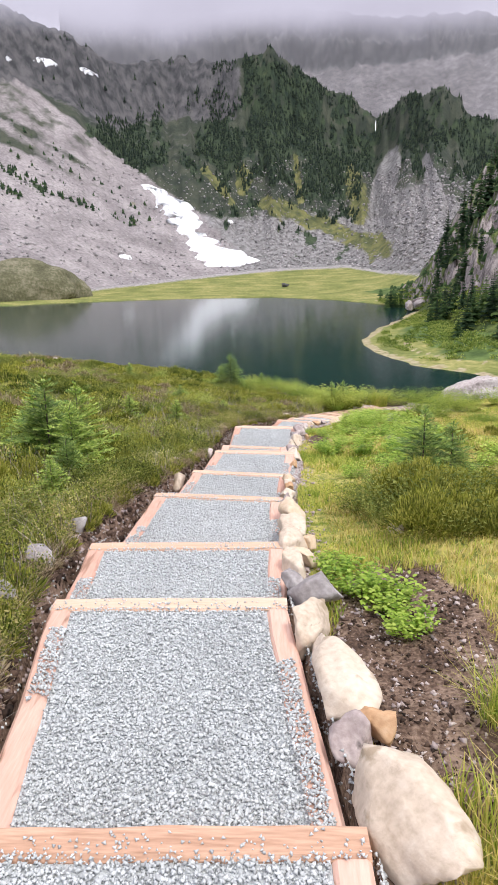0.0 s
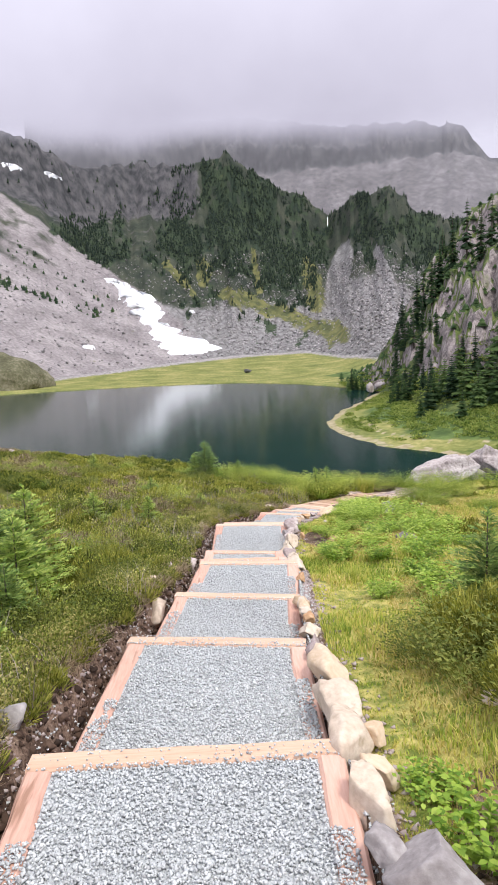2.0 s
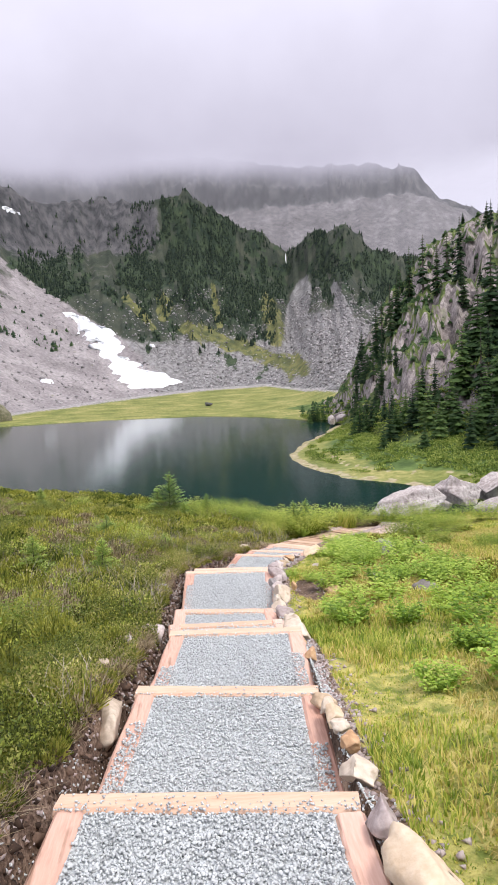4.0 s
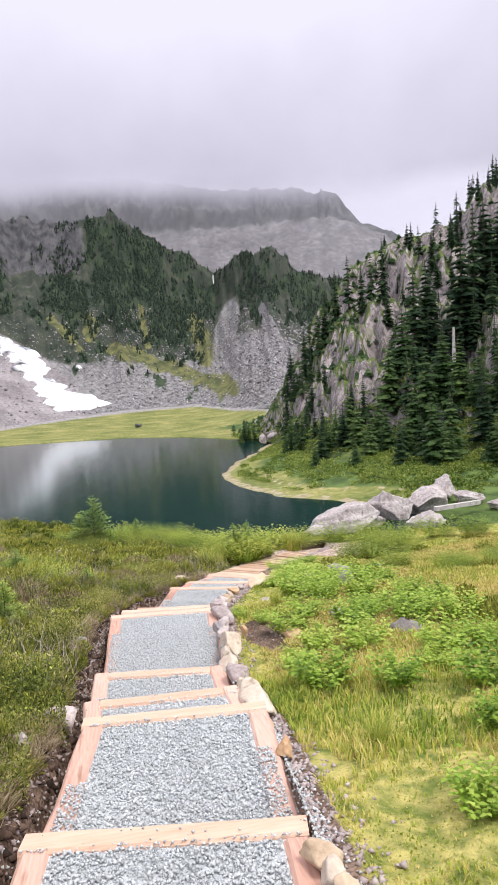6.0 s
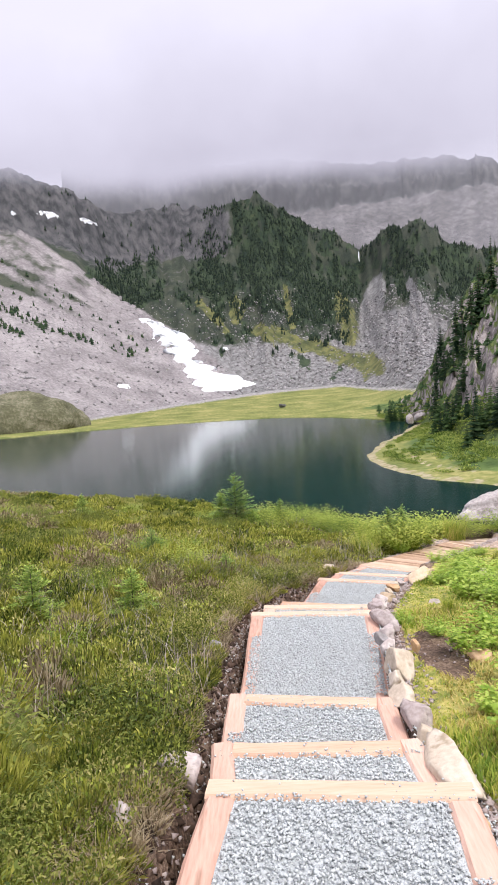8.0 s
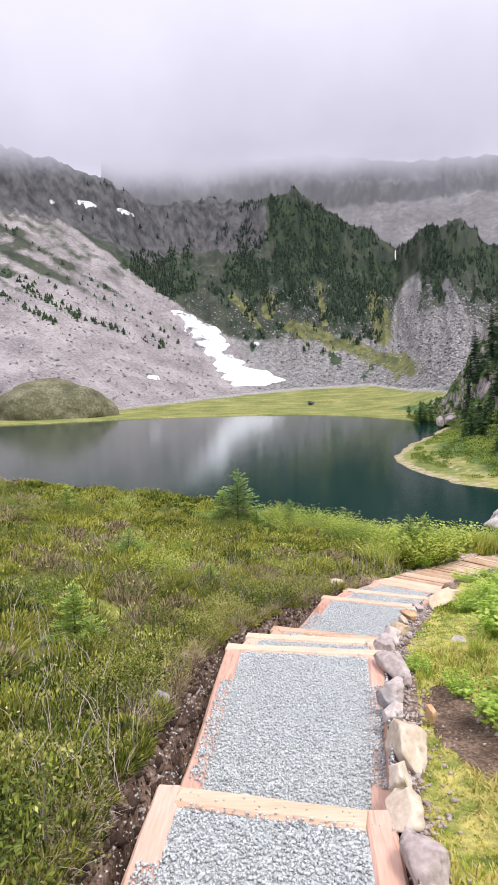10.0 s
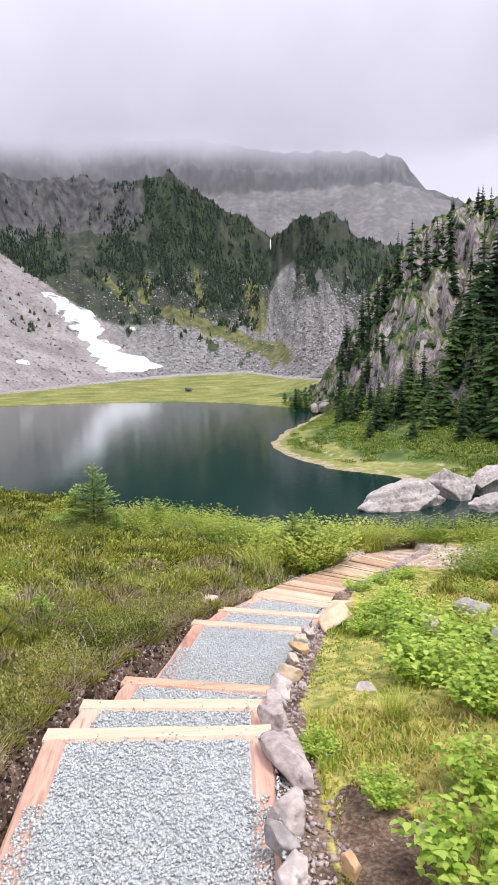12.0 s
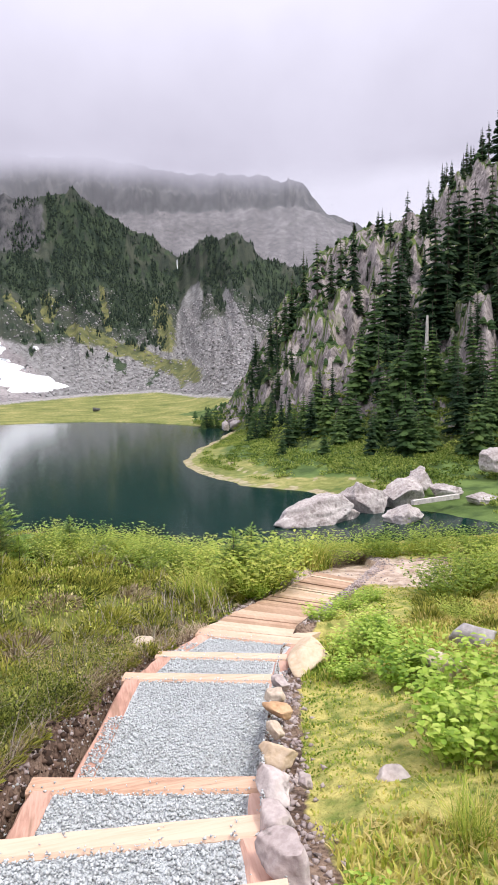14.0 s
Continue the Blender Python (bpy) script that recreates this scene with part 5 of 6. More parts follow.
ez = near_z(xl - np.maximum(dl, 0.42), ey) + (0.06 + 0.26 * vnoise(ex * 3, ey * 3, 123)) * rs.rand(n) ** 0.6 - 0.3 * (1 - smooth(dl, 0.15, 0.42)) * rs.rand(n) * smooth(vnoise(ex * 0 + 9, ey * 1.3, 127), 0.15, 0.6)
fringe = new("heather", leaf_soup("heather_fringe", np.stack([ex, ey, ez], -1), rs.uniform(0.013, 0.032, n), 0.8, M_HEATH, 6, 0.42))
tagged(fringe, "heather overhanging the eroded edge of the steps", "heather", kind="stuff")

def clear_of_soil(x, y):
    b = np.minimum.reduce([np.hypot((x - 2.12) / 0.46, (y - 5.6) / 1.25), np.hypot((x - 2.15) / 0.2, (y - 14.5) / 0.7), np.hypot((x - 6.0) / 1.7, (y - 22.7) / 1.1), np.hypot((x - 5.3) / 1.5, (y - 22.7) / 1.2)])
    return b > 0.95 + 0.3 * (vnoise(x * 3, y * 3, 131) - 0.5)


def cushions(name, C, R, H, per, wide, mat, seed, label, long=0.085):
    """Rounded heath clumps: upright needle sprigs that fan out from each centre."""
    rs = np.random.RandomState(seed)
    k = np.repeat(np.arange(len(C)), per)
    n = len(k)
    a, rr = rs.uniform(0, 6.283, n), np.sqrt(rs.rand(n))
    d = np.stack([np.cos(a), np.sin(a), a * 0], -1)
    lump = 0.75 + 0.5 * vnoise(C[k, 0] * 9 + d[:, 0] * rr * 2.5, C[k, 1] * 9 + d[:, 1] * rr * 2.5, 7)
    tip = C[k] + d * (R[k] * rr * lump)[:, None]
    tip[:, 2] += H[k] * (1 - 0.7 * rr ** 2.2) * lump * rs.uniform(0.75, 1.15, n)
    base = C[k] + d * (R[k] * rr * 0.45)[:, None]
    way = tip - base
    low = tip - way * (np.minimum(0.75, long / np.maximum(np.linalg.norm(way, axis=1), 0.02)) * rs.uniform(0.7, 1.3, n))[:, None]
    side = np.cross(way, rs.normal(0, 1, (n, 3)))
    side /= np.maximum(np.linalg.norm(side, axis=1, keepdims=True), 1e-6)
    side *= (np.asarray(wide)[k] * rs.uniform(0.7, 1.4, n))[:, None]
    mid = low * 0.45 + tip * 0.55
    V = np.stack([low, mid + side, tip + rs.normal(0, 0.008, (n, 3)), mid - side], 1)
    ob = new("heather", np_mesh(name, V.reshape(-1, 3), np.arange(n * 4).reshape(n, 4), mat))
    return tagged(ob, label, "heather", kind="stuff")


n = 2300
cy = 3.0 + 24 * rs.rand(n)
dl = 0.22 + 11.5 * rs.rand(n) ** 1.7
cx = edges(cy)[0] - dl
kind = fbm(cx * 0.55, cy * 0.55, 181, 3) + rs.normal(0, 0.07, n) + 0.04 * smooth(cy, 14, 24)
size = rs.uniform(0.13, 0.3, n) * (0.55 + 0.45 * smooth(dl, 0.3, 0.8)) * (1 + 0.05 * dl)
tall = size * rs.uniform(0.65, 1.1, n) * (1 - 0.4 * smooth(cy, 13, 22))
HC = np.stack([cx, cy, near_z(cx, cy) - 0.02], -1)
view = np.hypot(dl, np.maximum(cy - 9, 0) * 0.25)
per = (360 * (size / 0.22) ** 1.3 / (1 + 0.28 * view)).astype(int) + 20
wide = 0.0035 + 0.0011 * view
for q, (lo_k, hi_k, lab) in enumerate(((-1, 0.43, "dark green heather clumps on the slope"), (0.43, 0.52, "olive heather clumps on the slope"), (0.52, 0.63, "yellow-green heather clumps on the slope"), (0.63, 2, "dry straw-brown heather clumps on the slope"))):
    sel = (kind > lo_k) & (kind <= hi_k)
    cushions("heather_clumps", HC[sel], size[sel], tall[sel], per[sel], wide[sel], M_HEATH_KINDS[q], 40 + q, lab)
sel = (kind <= 0.55) & (rs.rand(len(kind)) < 0.75)
cushions("heather_tops", HC[sel] + np.array([0, 0, 0.035]), size[sel] * 0.85, tall[sel], (per[sel] * 0.34).astype(int), wide[sel], M_HEATH_KINDS[2], 47, "fresh yellow-green tips of the heather", 0.04)
# small clumps that hang over the rim of the trench
n = 460
cy = rs.uniform(3.4, 19.6, n)
cx = edges(cy)[0] - rs.uniform(0.17, 0.42, n)
HR_ = rs.uniform(0.07, 0.14, n)
for q, lab in ((1, "olive heather overhanging the trench"), (3, "dry brown heather overhanging the trench")):
    sel = (vnoise(cx * 0 + 2, cy * 1.7, 191) > 0.62) == (q == 3)
    cushions("rim_heather", np.stack([cx, cy, near_z(cx - 0.1, cy) - 0.02], -1)[sel], HR_[sel], HR_[sel] * 0.9, np.full(int(sel.sum()), 130), np.full(int(sel.sum()), 0.0045), M_HEATH_KINDS[q], 56 + q, lab, 0.06)
# tall heath beside the open side of the steps
n = 46
cx, cy = 2.35 + 1.75 * rs.rand(n), 7.15 + 1.5 * rs.rand(n)
cushions("heath_bush", np.stack([cx, cy, near_z(cx, cy) - 0.02], -1), rs.uniform(0.16, 0.34, n), rs.uniform(0.16, 0.34, n), np.full(n, 1000), np.full(n, 0.0045), M_HEATH_KINDS[1], 51, "tall olive-green heath beside the bare soil", 0.055)
n = 44
cx, cy = 2.4 + 1.7 * rs.rand(n), 7.3 + 1.6 * rs.rand(n)
cushions("heath_tops", np.stack([cx, cy, near_z(cx, cy) + 0.05], -1), rs.uniform(0.16, 0.3, n), rs.uniform(0.16, 0.32, n), np.full(n, 800), np.full(n, 0.005), M_HEATH_KINDS[2], 52, "fresh yellow-green tops of the tall heath", 0.05)
n = 150
cx, cy = 4.2 + 6 * rs.rand(n) ** 1.3, 8.5 + 16 * rs.rand(n)
ok = clear_of_soil(cx, cy) & (fbm(cx * 0.6, cy * 0.6, 185, 3) > 0.5)
cx, cy = cx[ok], cy[ok]
n = len(cx)
cushions("bank_heather", np.stack([cx, cy, near_z(cx, cy) - 0.02], -1), rs.uniform(0.14, 0.3, n), rs.uniform(0.1, 0.2, n), np.full(n, 240), np.full(n, 0.007), M_HEATH_KINDS[1], 53, "low olive heather on the open turf")

# dry twigs and pale stalks among the heather and along the trench
n = 9000
tx, ty = rs.uniform(-6, 1.2, n), rs.uniform(3, 24, n)
xl, xr = edges(ty)
tx = xl - 0.15 - np.abs(rs.normal(0, 1.6, n))
ok = vnoise(tx * 1.3, ty * 1.3, 121) > 0.5
tx, ty = tx[ok], ty[ok]
twigs = new("dry_twigs", blades("dry_twigs", np.stack([tx, ty, near_z(tx, ty)], -1), rs.uniform(0.12, 0.38, len(tx)), rs.uniform(0.0015, 0.004, len(tx)), 0.9, M_TWIG, 3))
tagged(twigs, "thin dry grey-brown twigs and stalks", "twigs", kind="stuff")

n = 24000
sy = rs.uniform(3.5, 20.3, n)
xl, xr = edges(sy)
sd_ = 0.15 + np.abs(rs.normal(0, 0.17, n))
sx_ = xl - sd_
ok = vnoise(sx_ * 2.0, sy * 1.4, 171) > 0.35
sx_, sy = sx_[ok], sy[ok]
straw = new("dry_grass", blades("dry_grass", np.stack([sx_, sy, near_z(sx_, sy)], -1), rs.uniform(0.03, 0.12, len(sx_)), rs.uniform(0.0012, 0.003, len(sx_)), 1.6, M_STRAW, 33))
tagged(straw, "matted dry straw on the rim of the eroded trench", "dry grass", kind="stuff")

# grass on the open side
n = 240000
gy = 2.8 + 24 * rs.rand(n)
xl, xr = edges(gy)
gx = xr + 0.12 + 9 * rs.rand(n) ** 1.6
ok = clear_of_soil(gx, gy) & (fbm(gx * 1.1, gy * 1.1, 133, 3) > 0.24) & ((gx - xr > 0.25) | (gy < 14.5) & (gx - xr > 0.16)) & ~((gy > 19.6) & (gx < 5.2) & (gx - (2.0 + (gy - 20.1) * 0.75) < 1.25))
gx, gy = gx[ok], gy[ok]
tall = 0.022 + 0.06 * smooth(fbm(gx * 0.9, gy * 0.9, 137, 3), 0.45, 0.75) + 0.26 * (1 - smooth(np.hypot((gx - 2.6) / 0.6, (gy - 4.2) / 1.0), 0.7, 1.3))
grass_ob = new("grass", blades("grass", np.stack([gx, gy, near_z(gx, gy) - 0.01], -1), tall * rs.uniform(0.6, 1.3, len(gx)), (0.0022 + 0.0003 * gy) * rs.uniform(0.7, 1.3, len(gx)), 0.6, M_GRASS, 7))
tagged(grass_ob, "yellow-green meadow grass beside the steps", "grass", kind="stuff")
n = 210000
gy = 4.5 + 18 * rs.rand(n)
gx = edges(gy)[1] + 0.4 + 7.5 * rs.rand(n)
ok = clear_of_soil(gx, gy) & (fbm(gx * 0.6, gy * 0.6, 187, 3) + 0.05 * (gx - 3.5) > 0.4) & (gy < 19.5 + 0.6 * (gx - 4))
gx, gy = gx[ok], gy[ok]
turf = new("grass", blades("turf", np.stack([gx, gy, near_z(gx, gy) - 0.01], -1), rs.uniform(0.02, 0.07, len(gx)), (0.0022 + 0.0003 * gy) * rs.uniform(0.7, 1.3, len(gx)), 1.1, M_TURF, 27))
tagged(turf, "short ochre-yellow turf on the open slope", "grass", kind="stuff")
# grass tufts and yellow grass on the bank
n = 36000
gy = 14 + 13.5 * rs.rand(n)
gx = -9 + 12 * rs.rand(n)
xl, xr = edges(gy)
ok = (xl - gx > 0.6) & (fbm(gx * 0.7, gy * 0.7, 17) > 0.5)
gx, gy = gx[ok], gy[ok]
bank = new("grass", blades("bank_grass", np.stack([gx, gy, near_z(gx, gy)], -1), rs.uniform(0.04, 0.13, len(gx)), np.full(len(gx), 0.006), 0.7, M_GRASS, 8))
tagged(bank, "yellowish grass between the heather on the bank", "grass", kind="stuff")

n = 9000
cy = rs.uniform(3.2, 19.6, n)
xl, xr = edges(cy)
cx = np.where(rs.rand(n) < 0.7, xr + 0.01 + np.abs(rs.normal(0, 0.05, n)), xl - 0.02 - np.abs(rs.normal(0, 0.06, n)))
spilt = new("gravel", stones("spilt_gravel", np.stack([cx, cy, near_z(cx, cy) + 0.006], -1), rs.uniform(0.006, 0.014, n), M_GRAVEL, 14))
tagged(spilt, "grey gravel spilt along the timber edges", "gravel", kind="stuff")

n = 3600
cy = rs.uniform(3.2, 19.4, n)
cx = edges(cy)[0] - 0.04 - 0.2 * rs.rand(n) ** 1.2
clods = new("soil_clods", stones("soil_clods", np.stack([cx, cy, near_z(cx, cy) + 0.004], -1), 0.008 + 0.045 * rs.rand(n) ** 3, M_SOIL, 17))
tagged(clods, "dark crumbled soil in the eroded trench", "soil", kind="stuff")

# pebbles and chips on bare soil
n = 12000
cx, cy = rs.uniform(1.2, 6.5, n), rs.uniform(3, 24, n)
xl, xr = edges(cy)
edge_band = rs.rand(n) < 0.6
cx = np.where(edge_band, np.where(rs.rand(n) < 0.6, xr + 0.05 + np.abs(rs.normal(0, 0.11, n)), xl - 0.05 - np.abs(rs.normal(0, 0.18, n))), cx)
ok = edge_band | ~clear_of_soil(cx, cy)
cx, cy = cx[ok], cy[ok]
chips = new("pebbles", stones("pebbles", np.stack([cx, cy, near_z(cx, cy) + 0.004], -1), rs.uniform(0.006, 0.026, len(cx)), M_ROCKS[1], 12))
tagged(chips, "loose pebbles and stone chips on bare soil", "pebbles", kind="stuff")


n = 5200
cx, cy = rs.uniform(1.65, 2.75, n), rs.uniform(4.2, 7.1, n)
ok = ~clear_of_soil(cx, cy)
cx, cy = cx[ok], cy[ok]
for q, (mt, lab) in enumerate(((M_SOIL, "dark crumbs of soil and bark on the bare patch"), (M_ROCKS[1], "small pinkish stone chips on the bare patch"))):
    sel = rs.rand(len(cx)) < (0.75, 0.3)[q]
    litter = new("soil_litter", stones("soil_litter", np.stack([cx, cy, near_z(cx, cy) + 0.003], -1)[sel], 0.004 + 0.018 * rs.rand(int(sel.sum())) ** 2.5, mt, 61 + q))
    tagged(litter, lab, "soil", kind="stuff")


# broad-leaved plants
def plant(name, n_stems, h, leaf, seed, mat, label, spread=1.0, slim=0.6):
    rnd = random.Random(seed)
    th = tagged(new(name), label, "plant")
    V, F, bm = [], [], bmesh.new()
    for i in range(n_stems):
        a, lean = rnd.uniform(0, 6.28), rnd.uniform(0.1, 0.8) * spread
        b0 = Vector((math.cos(a), math.sin(a), 0)) * rnd.uniform(0, h * 0.45 * spread)
        tipv = b0 + Vector((math.cos(a) * lean * h, math.sin(a) * lean * h, h * rnd.uniform(0.55, 1.0)))
        q = [bm.verts.new(b0 + Vector((0.003, 0, -0.03))), bm.verts.new(b0 + Vector((-0.003, 0, -0.03))), bm.verts.new(tipv + Vector((0, 0.002, 0)))]
        bm.faces.new(q)
        for k in range(6):
            t = 0.35 + 0.65 * k / 5
            c = b0.lerp(tipv, t)
            aa = a + (k % 2 * 2 - 1) * rnd.uniform(0.5, 1.6)
            d = Vector((math.cos(aa), math.sin(aa), rnd.uniform(-0.1, 0.55))).normalized()
            s_ = d.cross(Vector((0, 0, 1))).normalized()
            nn = s_.cross(d)
            L_ = leaf * rnd.uniform(0.7, 1.3)
            b = len(V)
            w1, w2 = s_ * (L_ * slim * 0.42), s_ * (L_ * slim * 0.5)
            V += [c, c + d * (L_ * 0.25) + w1 + nn * (0.1 * L_), c + d * (L_ * 0.6) + w2 + nn * (0.06 * L_), c + d * L_ - nn * (0.15 * L_), c + d * (L_ * 0.6) - w2 + nn * (0.06 * L_), c + d * (L_ * 0.25) - w1 + nn * (0.1 * L_), c + d * (L_ * 0.5)]
            F += [(b + i_, b + (i_ + 1) % 6, b + 6) for i_ in range(6)]
    part("stalk", bm, mat, th)
    tri = np.array(F)[:, :3]
    lv = new("foliage", np_mesh("foliage", [tuple(v) for v in V], tri, mat))
    lv.parent = th
    return th


def scatter(kinds, spots, group):
    seen_ = set()
    for i, (x, y, s_) in enumerate(spots):
        k = i % len(kinds)
        t = kinds[k] if k not in seen_ else copy_thing(kinds[k], Matrix.Identity(4))
        seen_.add(k)
        t.matrix_basis = pose(x, y, float(near_z(x, y)) - 0.02, 0, 0, (i * 137) % 360) @ Matrix.Diagonal((s_, s_, s_, 1))
        tagged(t, group=group)


rnd = random.Random(33)
LUSH = [plant("leafy_plant", 90, 0.3, 0.05, k, M_LEAF, "bright green broad-leaved plant in the grass") for k in (1, 2, 3)]
spots = [(1.86, 6.35, 0.7), (2.02, 6.05, 0.75), (2.08, 5.7, 0.6), (1.78, 6.75, 0.5), (2.2, 12.4, 0.95), (2.5, 13.6, 0.8), (2.4, 14.4, 0.9), (2.85, 13.2, 0.9), (3.0, 16.6, 1.1), (3.25, 17.0, 1.1), (3.45, 16.3, 1.1), (3.5, 18.2, 1.0), (3.85, 17.6, 1.0), (3.2, 15.8, 0.9),
         (3.75, 19.4, 0.8), (3.55, 20.2, 0.7), (2.9, 11.0, 0.7), (2.65, 12.0, 0.8), (3.3, 12.6, 0.9), (3.6, 14.0, 0.8), (4.2, 15.4, 0.9), (3.3, 14.6, 0.9), (2.3, 10.2, 0.65), (4.0, 16.5, 1.1), (4.4, 17.0, 1.0), (3.35, 17.9, 0.9), (3.6, 18.9, 0.8),
         (4.0, 20.6, 0.7), (3.4, 19.0, 0.8), (2.15, 13.0, 0.6), (2.05, 15.6, 0.45), (2.25, 15.0, 0.5), (3.0, 14.0, 0.9), (2.75, 14.9, 0.8), (3.6, 15.0, 0.9), (2.5, 9.0, 0.7), (2.8, 9.6, 0.7), (4.4, 20.9, 0.6), (3.1, 18.4, 0.7)]
spots += [(rnd.uniform(2.6, 4.6), rnd.uniform(9.5, 19.5), rnd.uniform(0.5, 1.0)) for _ in range(18)]
spots += [(rnd.uniform(2.3, 3.4), rnd.uniform(20.8, 22.6) + 0.6, rnd.uniform(0.4, 0.7)) for _ in range(8)]
scatter(LUSH, spots, "broad-leaved plants")

SHRUBS = [plant("shrub", 210, 0.46, 0.05, k, M_SHRUB, "rounded green shrub with small leaves", 1.15, 0.5) for k in (11, 12, 13)]
spots = [(5.45, 20.9, 1.1), (5.9, 21.2, 1.15), (6.4, 21.4, 1.1), (6.9, 21.6, 1.0), (4.8, 19.6, 0.5), (4.0, 23.9, 1.1), (4.6, 24.2, 1.15), (5.3, 24.2, 1.2), (6.0, 24.0, 1.1), (6.8, 23.8, 1.1), (7.6, 23.6, 1.1), (8.4, 23.2, 1.2), (9.2, 22.8, 1.1), (3.0, 22.9, 1.1), (3.5, 23.4, 1.2), (2.6, 23.4, 1.1),
         (4.3, 8.6, 0.8), (3.4, 9.4, 0.6)]
spots += [(rnd.uniform(0.4, 3.7), rnd.uniform(22.9, 24.8), rnd.uniform(0.3, 1.1)) for _ in range(16)]
spots += [(rnd.uniform(-7, 0.4), rnd.uniform(14, 23), rnd.uniform(0.35, 0.8)) for _ in range(26)]
spots += [(-2.2, 10.9, 1.1), (-2.6, 9.3, 1.2), (-3.2, 8.2, 1.1), (3.2, 21.95, 1.5), (2.75, 22.35, 1.4), (3.55, 22.5, 1.5), (1.5, 23.0, 1.0), (0.9, 22.6, 0.9), (2.0, 22.7, 1.1)]
spots += [(rnd.uniform(-6, -0.9), rnd.uniform(5, 14), rnd.uniform(0.5, 0.9)) for _ in range(8)]
spots += [(rnd.uniform(5, 9), rnd.uniform(9, 20), rnd.uniform(0.5, 0.9)) for _ in range(16)]
scatter(SHRUBS, spots, "green shrubs")

HSHRUB = [plant("heath_shrub", 190, 0.42, 0.042, k, M_HSHRUB, "low dark olive heath shrub with fine leaves", 1.3, 0.35) for k in (21, 22, 23)]
spots = [(2.4, 7.9, 0.95), (2.8, 8.1, 1.0), (3.2, 7.7, 1.05), (3.5, 8.3, 1.0), (2.6, 8.5, 0.9), (3.7, 7.3, 0.9), (4.3, 8.0, 1.1), (3.0, 9.0, 0.8), (2.9, 7.4, 0.8), (2.2, 8.3, 0.7)]
while len(spots) < 140:
    x, y = rnd.uniform(-7.5, 0.6), rnd.uniform(4.2, 23.5)
    if float(np.interp(y, YS, XL)) - x > 0.55 and float(fbm(np.array(x * 0.6), np.array(y * 0.6), 141, 3)) > 0.44:
        spots.append((x, y, rnd.uniform(0.5, 1.05) * (1.0 if y < 15 else 0.75)))
scatter(HSHRUB, spots, "heath shrubs")

TUFT = []
for k in range(2):
    r2 = np.random.RandomState(k)
    th = tagged(new("grass_tuft", blades("grass_tuft", np.stack([r2.normal(0, 0.07, 260), r2.normal(0, 0.07, 260), np.zeros(260)], -1), r2.uniform(0.25, 0.5, 260), np.full(260, 0.004), 0.9, M_GRASS, k)), "tall bright green tuft of grass", "grass tuft")
    TUFT.append(th)
scatter(TUFT, [(2.5, 21.3, 1.0), (2.3, 21.5, 1.0), (2.65, 21.7, 0.9), (4.5, 23.6, 1.2), (4.8, 23.8, 1.2), (2.9, 4.6, 0.8), (2.5, 4.4, 0.8), (2.7, 3.7, 0.9), (2.35, 4.9, 0.6), (3.2, 4.1, 0.9), (3.3, 7.0, 0.6), (2.2, 11.2, 0.5), (2.6, 15.9, 0.5)], "grass tufts")

def sapling(seed, needles, label):
    """A young fir about a metre high: whorls of slender boughs, each feathered with short flat twigs."""
    rnd = random.Random(seed)
    tree = tagged(new("fir_sapling"), label, "sapling")
    bm, V, F = bmesh.new(), [], []
    bmesh.ops.create_cone(bm, cap_ends=True, segments=6, radius1=0.016, radius2=0.003, depth=1.0, matrix=Matrix.Translation((0, 0, 0.48)))

    def leaf(c, d, side, long, wide):
        b = len(V)
        V.extend([c, c + d * (long * 0.5) + side * wide, c + d * long, c + d * (long * 0.5) - side * wide])
        F.append((b, b + 1, b + 2, b + 3))

    for i in range(16):
        t = i / 15
        reach = 0.46 * (1 - t) ** 0.75 + 0.05
        for k in range(6 if t < 0.8 else 4):
            if rnd.random() < 0.15:
                continue
            a = i * 0.9 + 6.283 * k / 6 + rnd.uniform(-0.3, 0.3)
            L_ = reach * rnd.uniform(0.6, 1.15)
            d = Vector((math.cos(a), math.sin(a), rnd.uniform(0.05, 0.4) + 0.35 * t)).normalized()
            p_ = Vector((-math.sin(a), math.cos(a), 0))
            o = Vector((0, 0, 0.08 + 0.84 * t))
            leaf(o, d, p_, L_, 0.006)
            steps_ = max(4, int(L_ / 0.026))
            for q in range(steps_):
                u = (q + 1) / steps_
                c = o + d * (L_ * u) - Vector((0, 0, 0.12 * L_ * u * u))
                for sd in (-1, 1):
                    dd = (d * rnd.uniform(0.5, 0.9) + p_ * sd + Vector((0, 0, rnd.uniform(-0.25, 0.3)))).normalized()
                    leaf(c, dd, dd.cross(Vector((0, 0, 1))).normalized(), (0.065 + 0.12 * (1 - u) * L_ / 0.46) * rnd.uniform(0.7, 1.3), 0.014)
        for k in range(3):
            dd = Vector((rnd.uniform(-1, 1), rnd.uniform(-1, 1), 0.8)).normalized()
            leaf(Vector((0, 0, 0.1 + 0.88 * t)), dd, dd.cross(Vector((0, 0, 1))).normalized(), 0.07, 0.017)
    part("trunk", bm, M_BARK, tree)
    cr = new("crown", np_mesh("crown", [tuple(v) for v in V], F, needles))
    cr.parent = tree
    return tree


SAPS = [sapling(40 + k, (M_NEEDLE_D, M_NEEDLE_L)[k % 2], ("mid-green fir sapling on the heath", "small bright green fir sapling on the heath")[k % 2]) for k in range(4)]
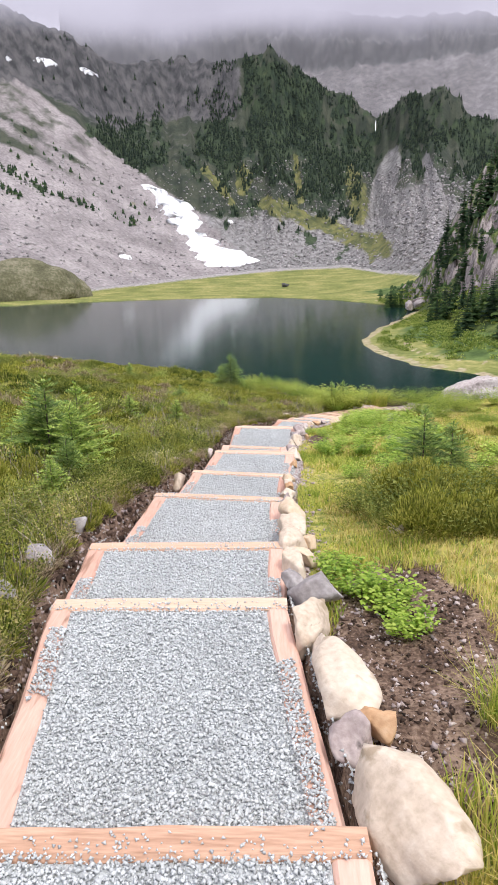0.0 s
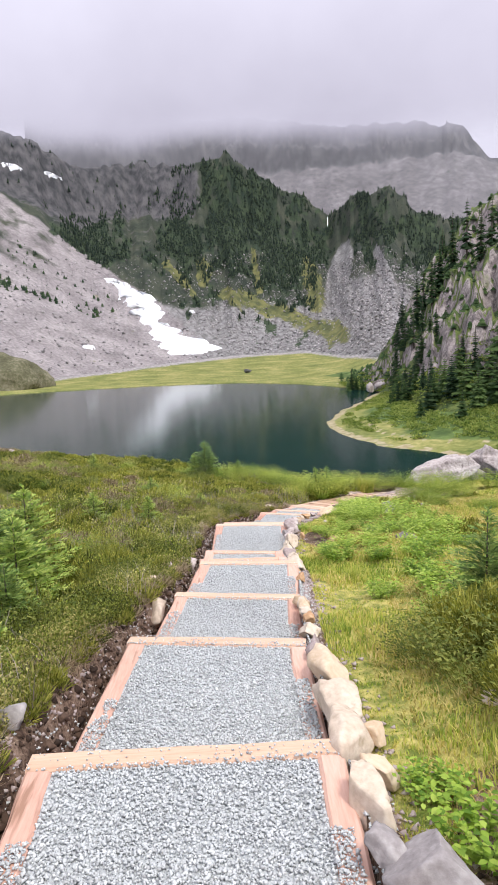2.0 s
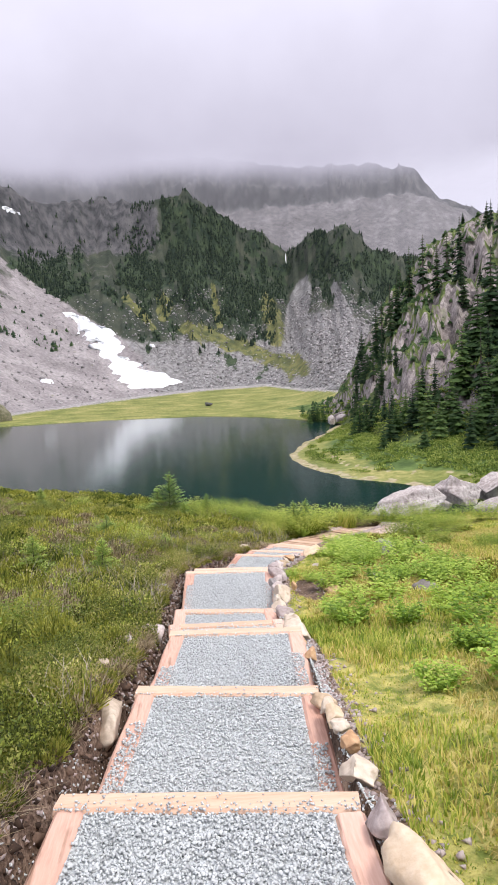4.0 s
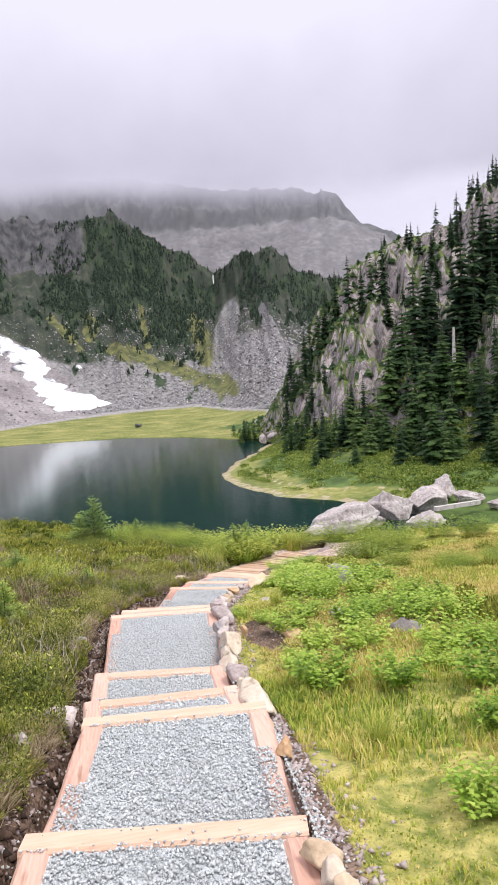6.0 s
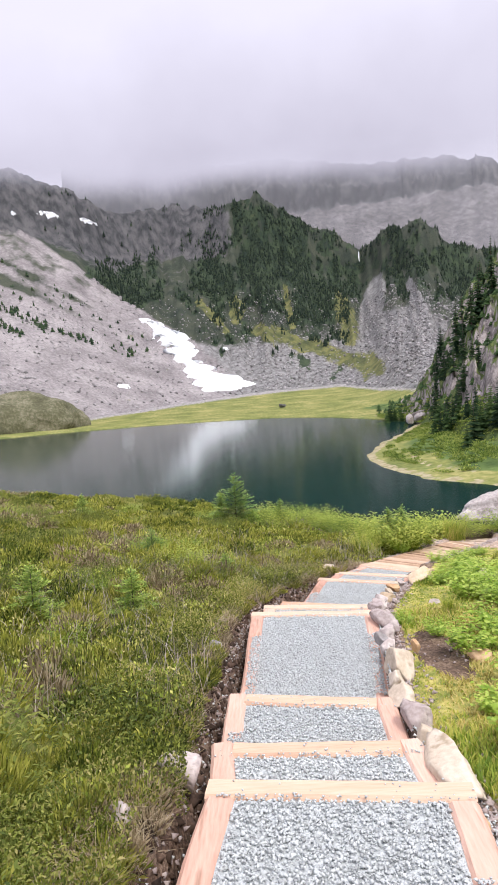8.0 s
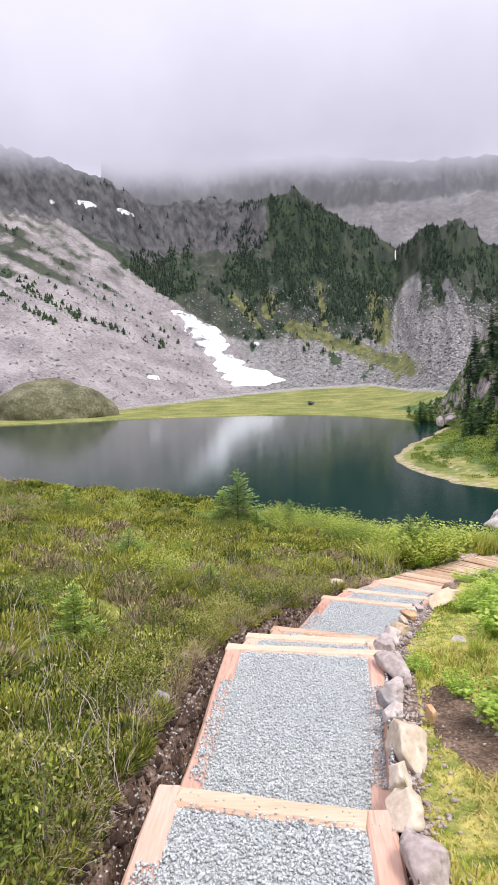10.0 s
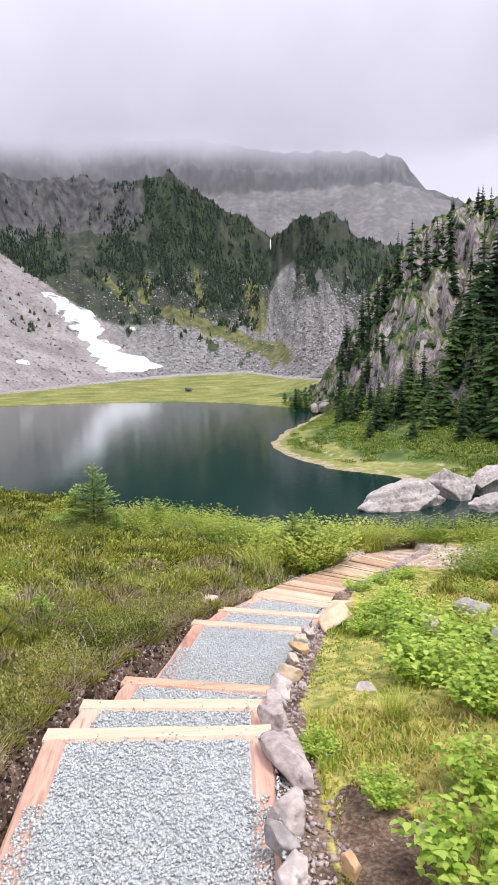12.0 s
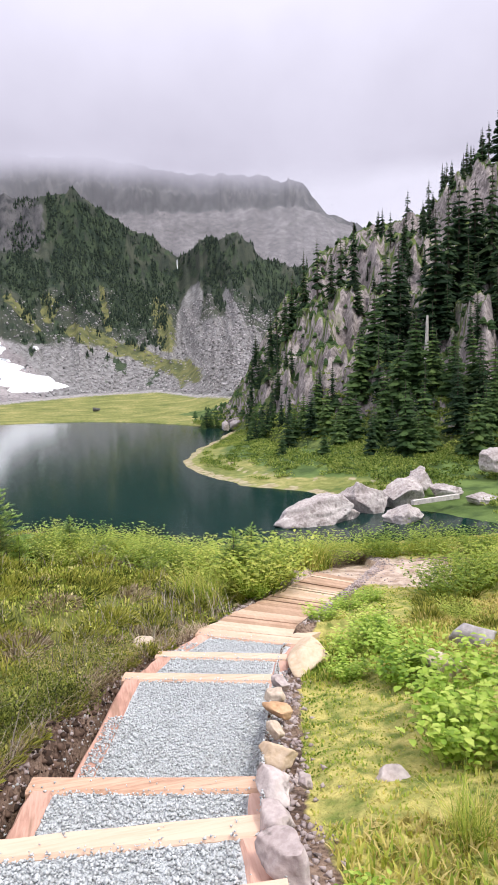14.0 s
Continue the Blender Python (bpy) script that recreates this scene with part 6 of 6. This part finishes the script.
scatter(SAPS, [(0.0, 22.2, 1.1), (-0.3, 22.4, 0.75), (2.9, 9.1, 0.85), (-1.25, 10.8, 1.05), (-1.45, 10.2, 1.15), (-1.0, 9.7, 0.9), (3.3, 9.5, 0.75), (-1.75, 10.6, 0.9), (-0.85, 9.0, 0.6), (-1.5, 15.0, 0.6), (3.05, 22.3, 0.85), (0.35, 22.0, 0.5), (-2.3, 9.3, 0.9), (-0.65, 15.4, 0.55),
               (3.45, 22.9, 0.85), (-2.2, 13.0, 0.6), (-3.5, 9.0, 0.8), (0.1, 17.8, 0.4), (-1.0, 18.4, 0.5), (-0.75, 8.2, 0.5), (0.9, 23.4, 0.6), (-2.9, 21.5, 0.5), (-1.2, 7.4, 0.5), (-2.0, 11.5, 0.8)], "fir saplings")

# bushes at the foot of the hill and on the headland, seen across the water
n = 3000
ba = rs.uniform(9, 43, n)
brr = table(ba, HB) + rs.uniform(-0.3, 0.24, n) * (table(ba, HT) - table(ba, HB))
bx, by = EX + brr * np.sin(np.radians(ba)), EY + brr * np.cos(np.radians(ba))
bz = np.maximum(hill_z(ba, brr), valley(bx, by)[0])
ok = (bz > -14.3) & (fbm(bx * 0.12, by * 0.12, 151, 3) > 0.42)
bx, by, bz = bx[ok], by[ok], bz[ok]
k = 46
sz = rs.uniform(0.35, 1.4, len(bx))
off = rs.normal(0, 0.5, (len(bx), k, 3)) * sz[:, None, None] * np.array([1, 1, 0.45])
P = np.stack([bx, by, bz], -1)[:, None, :] + off
P[..., 2] = np.maximum(P[..., 2], bz[:, None]) + 0.1
foot = new("brush", leaf_soup("foot_brush", P.reshape(-1, 3), rs.uniform(0.2, 0.5, len(bx) * k), 0.8, M_FOOT, 9, 0.6))
tagged(foot, "green brush covering the headland below the trees", "brush", kind="stuff")

n = 5200
bx, by = rs.uniform(19, 60, n), rs.uniform(70, 225, n)
ex_ = np.interp(by, [p[0] for p in EASTX], [p[1] for p in EASTX])
baz_ = np.degrees(np.arctan2(bx - EX, by - EY))
brr = np.hypot(bx - EX, by - EY)
bz = valley(bx, by)[0]
bz = np.where(baz_ > 11, np.maximum(bz, hill_z(baz_, brr)), bz)
ok = (bx - ex_ > 2.5) & (bz > -14.6) & (bz < -6) & (fbm(bx * 0.1, by * 0.06, 161, 3) > 0.36 + 0.1 * (bx - ex_ < 9))
bx, by, bz = bx[ok], by[ok], bz[ok]
k = 30
sz = rs.uniform(0.25, 0.95, len(bx))
off = rs.normal(0, 0.55, (len(bx), k, 3)) * sz[:, None, None] * np.array([1, 1, 0.4])
P = np.stack([bx, by, bz], -1)[:, None, :] + off
P[..., 2] = np.maximum(P[..., 2], bz[:, None]) + 0.05
head_brush = new("brush", leaf_soup("headland_brush", P.reshape(-1, 3), rs.uniform(0.18, 0.42, len(bx) * k), 0.8, M_FOOT, 19, 0.6))
tagged(head_brush, "low yellow-green brush on the grassy headland", "brush", kind="stuff")
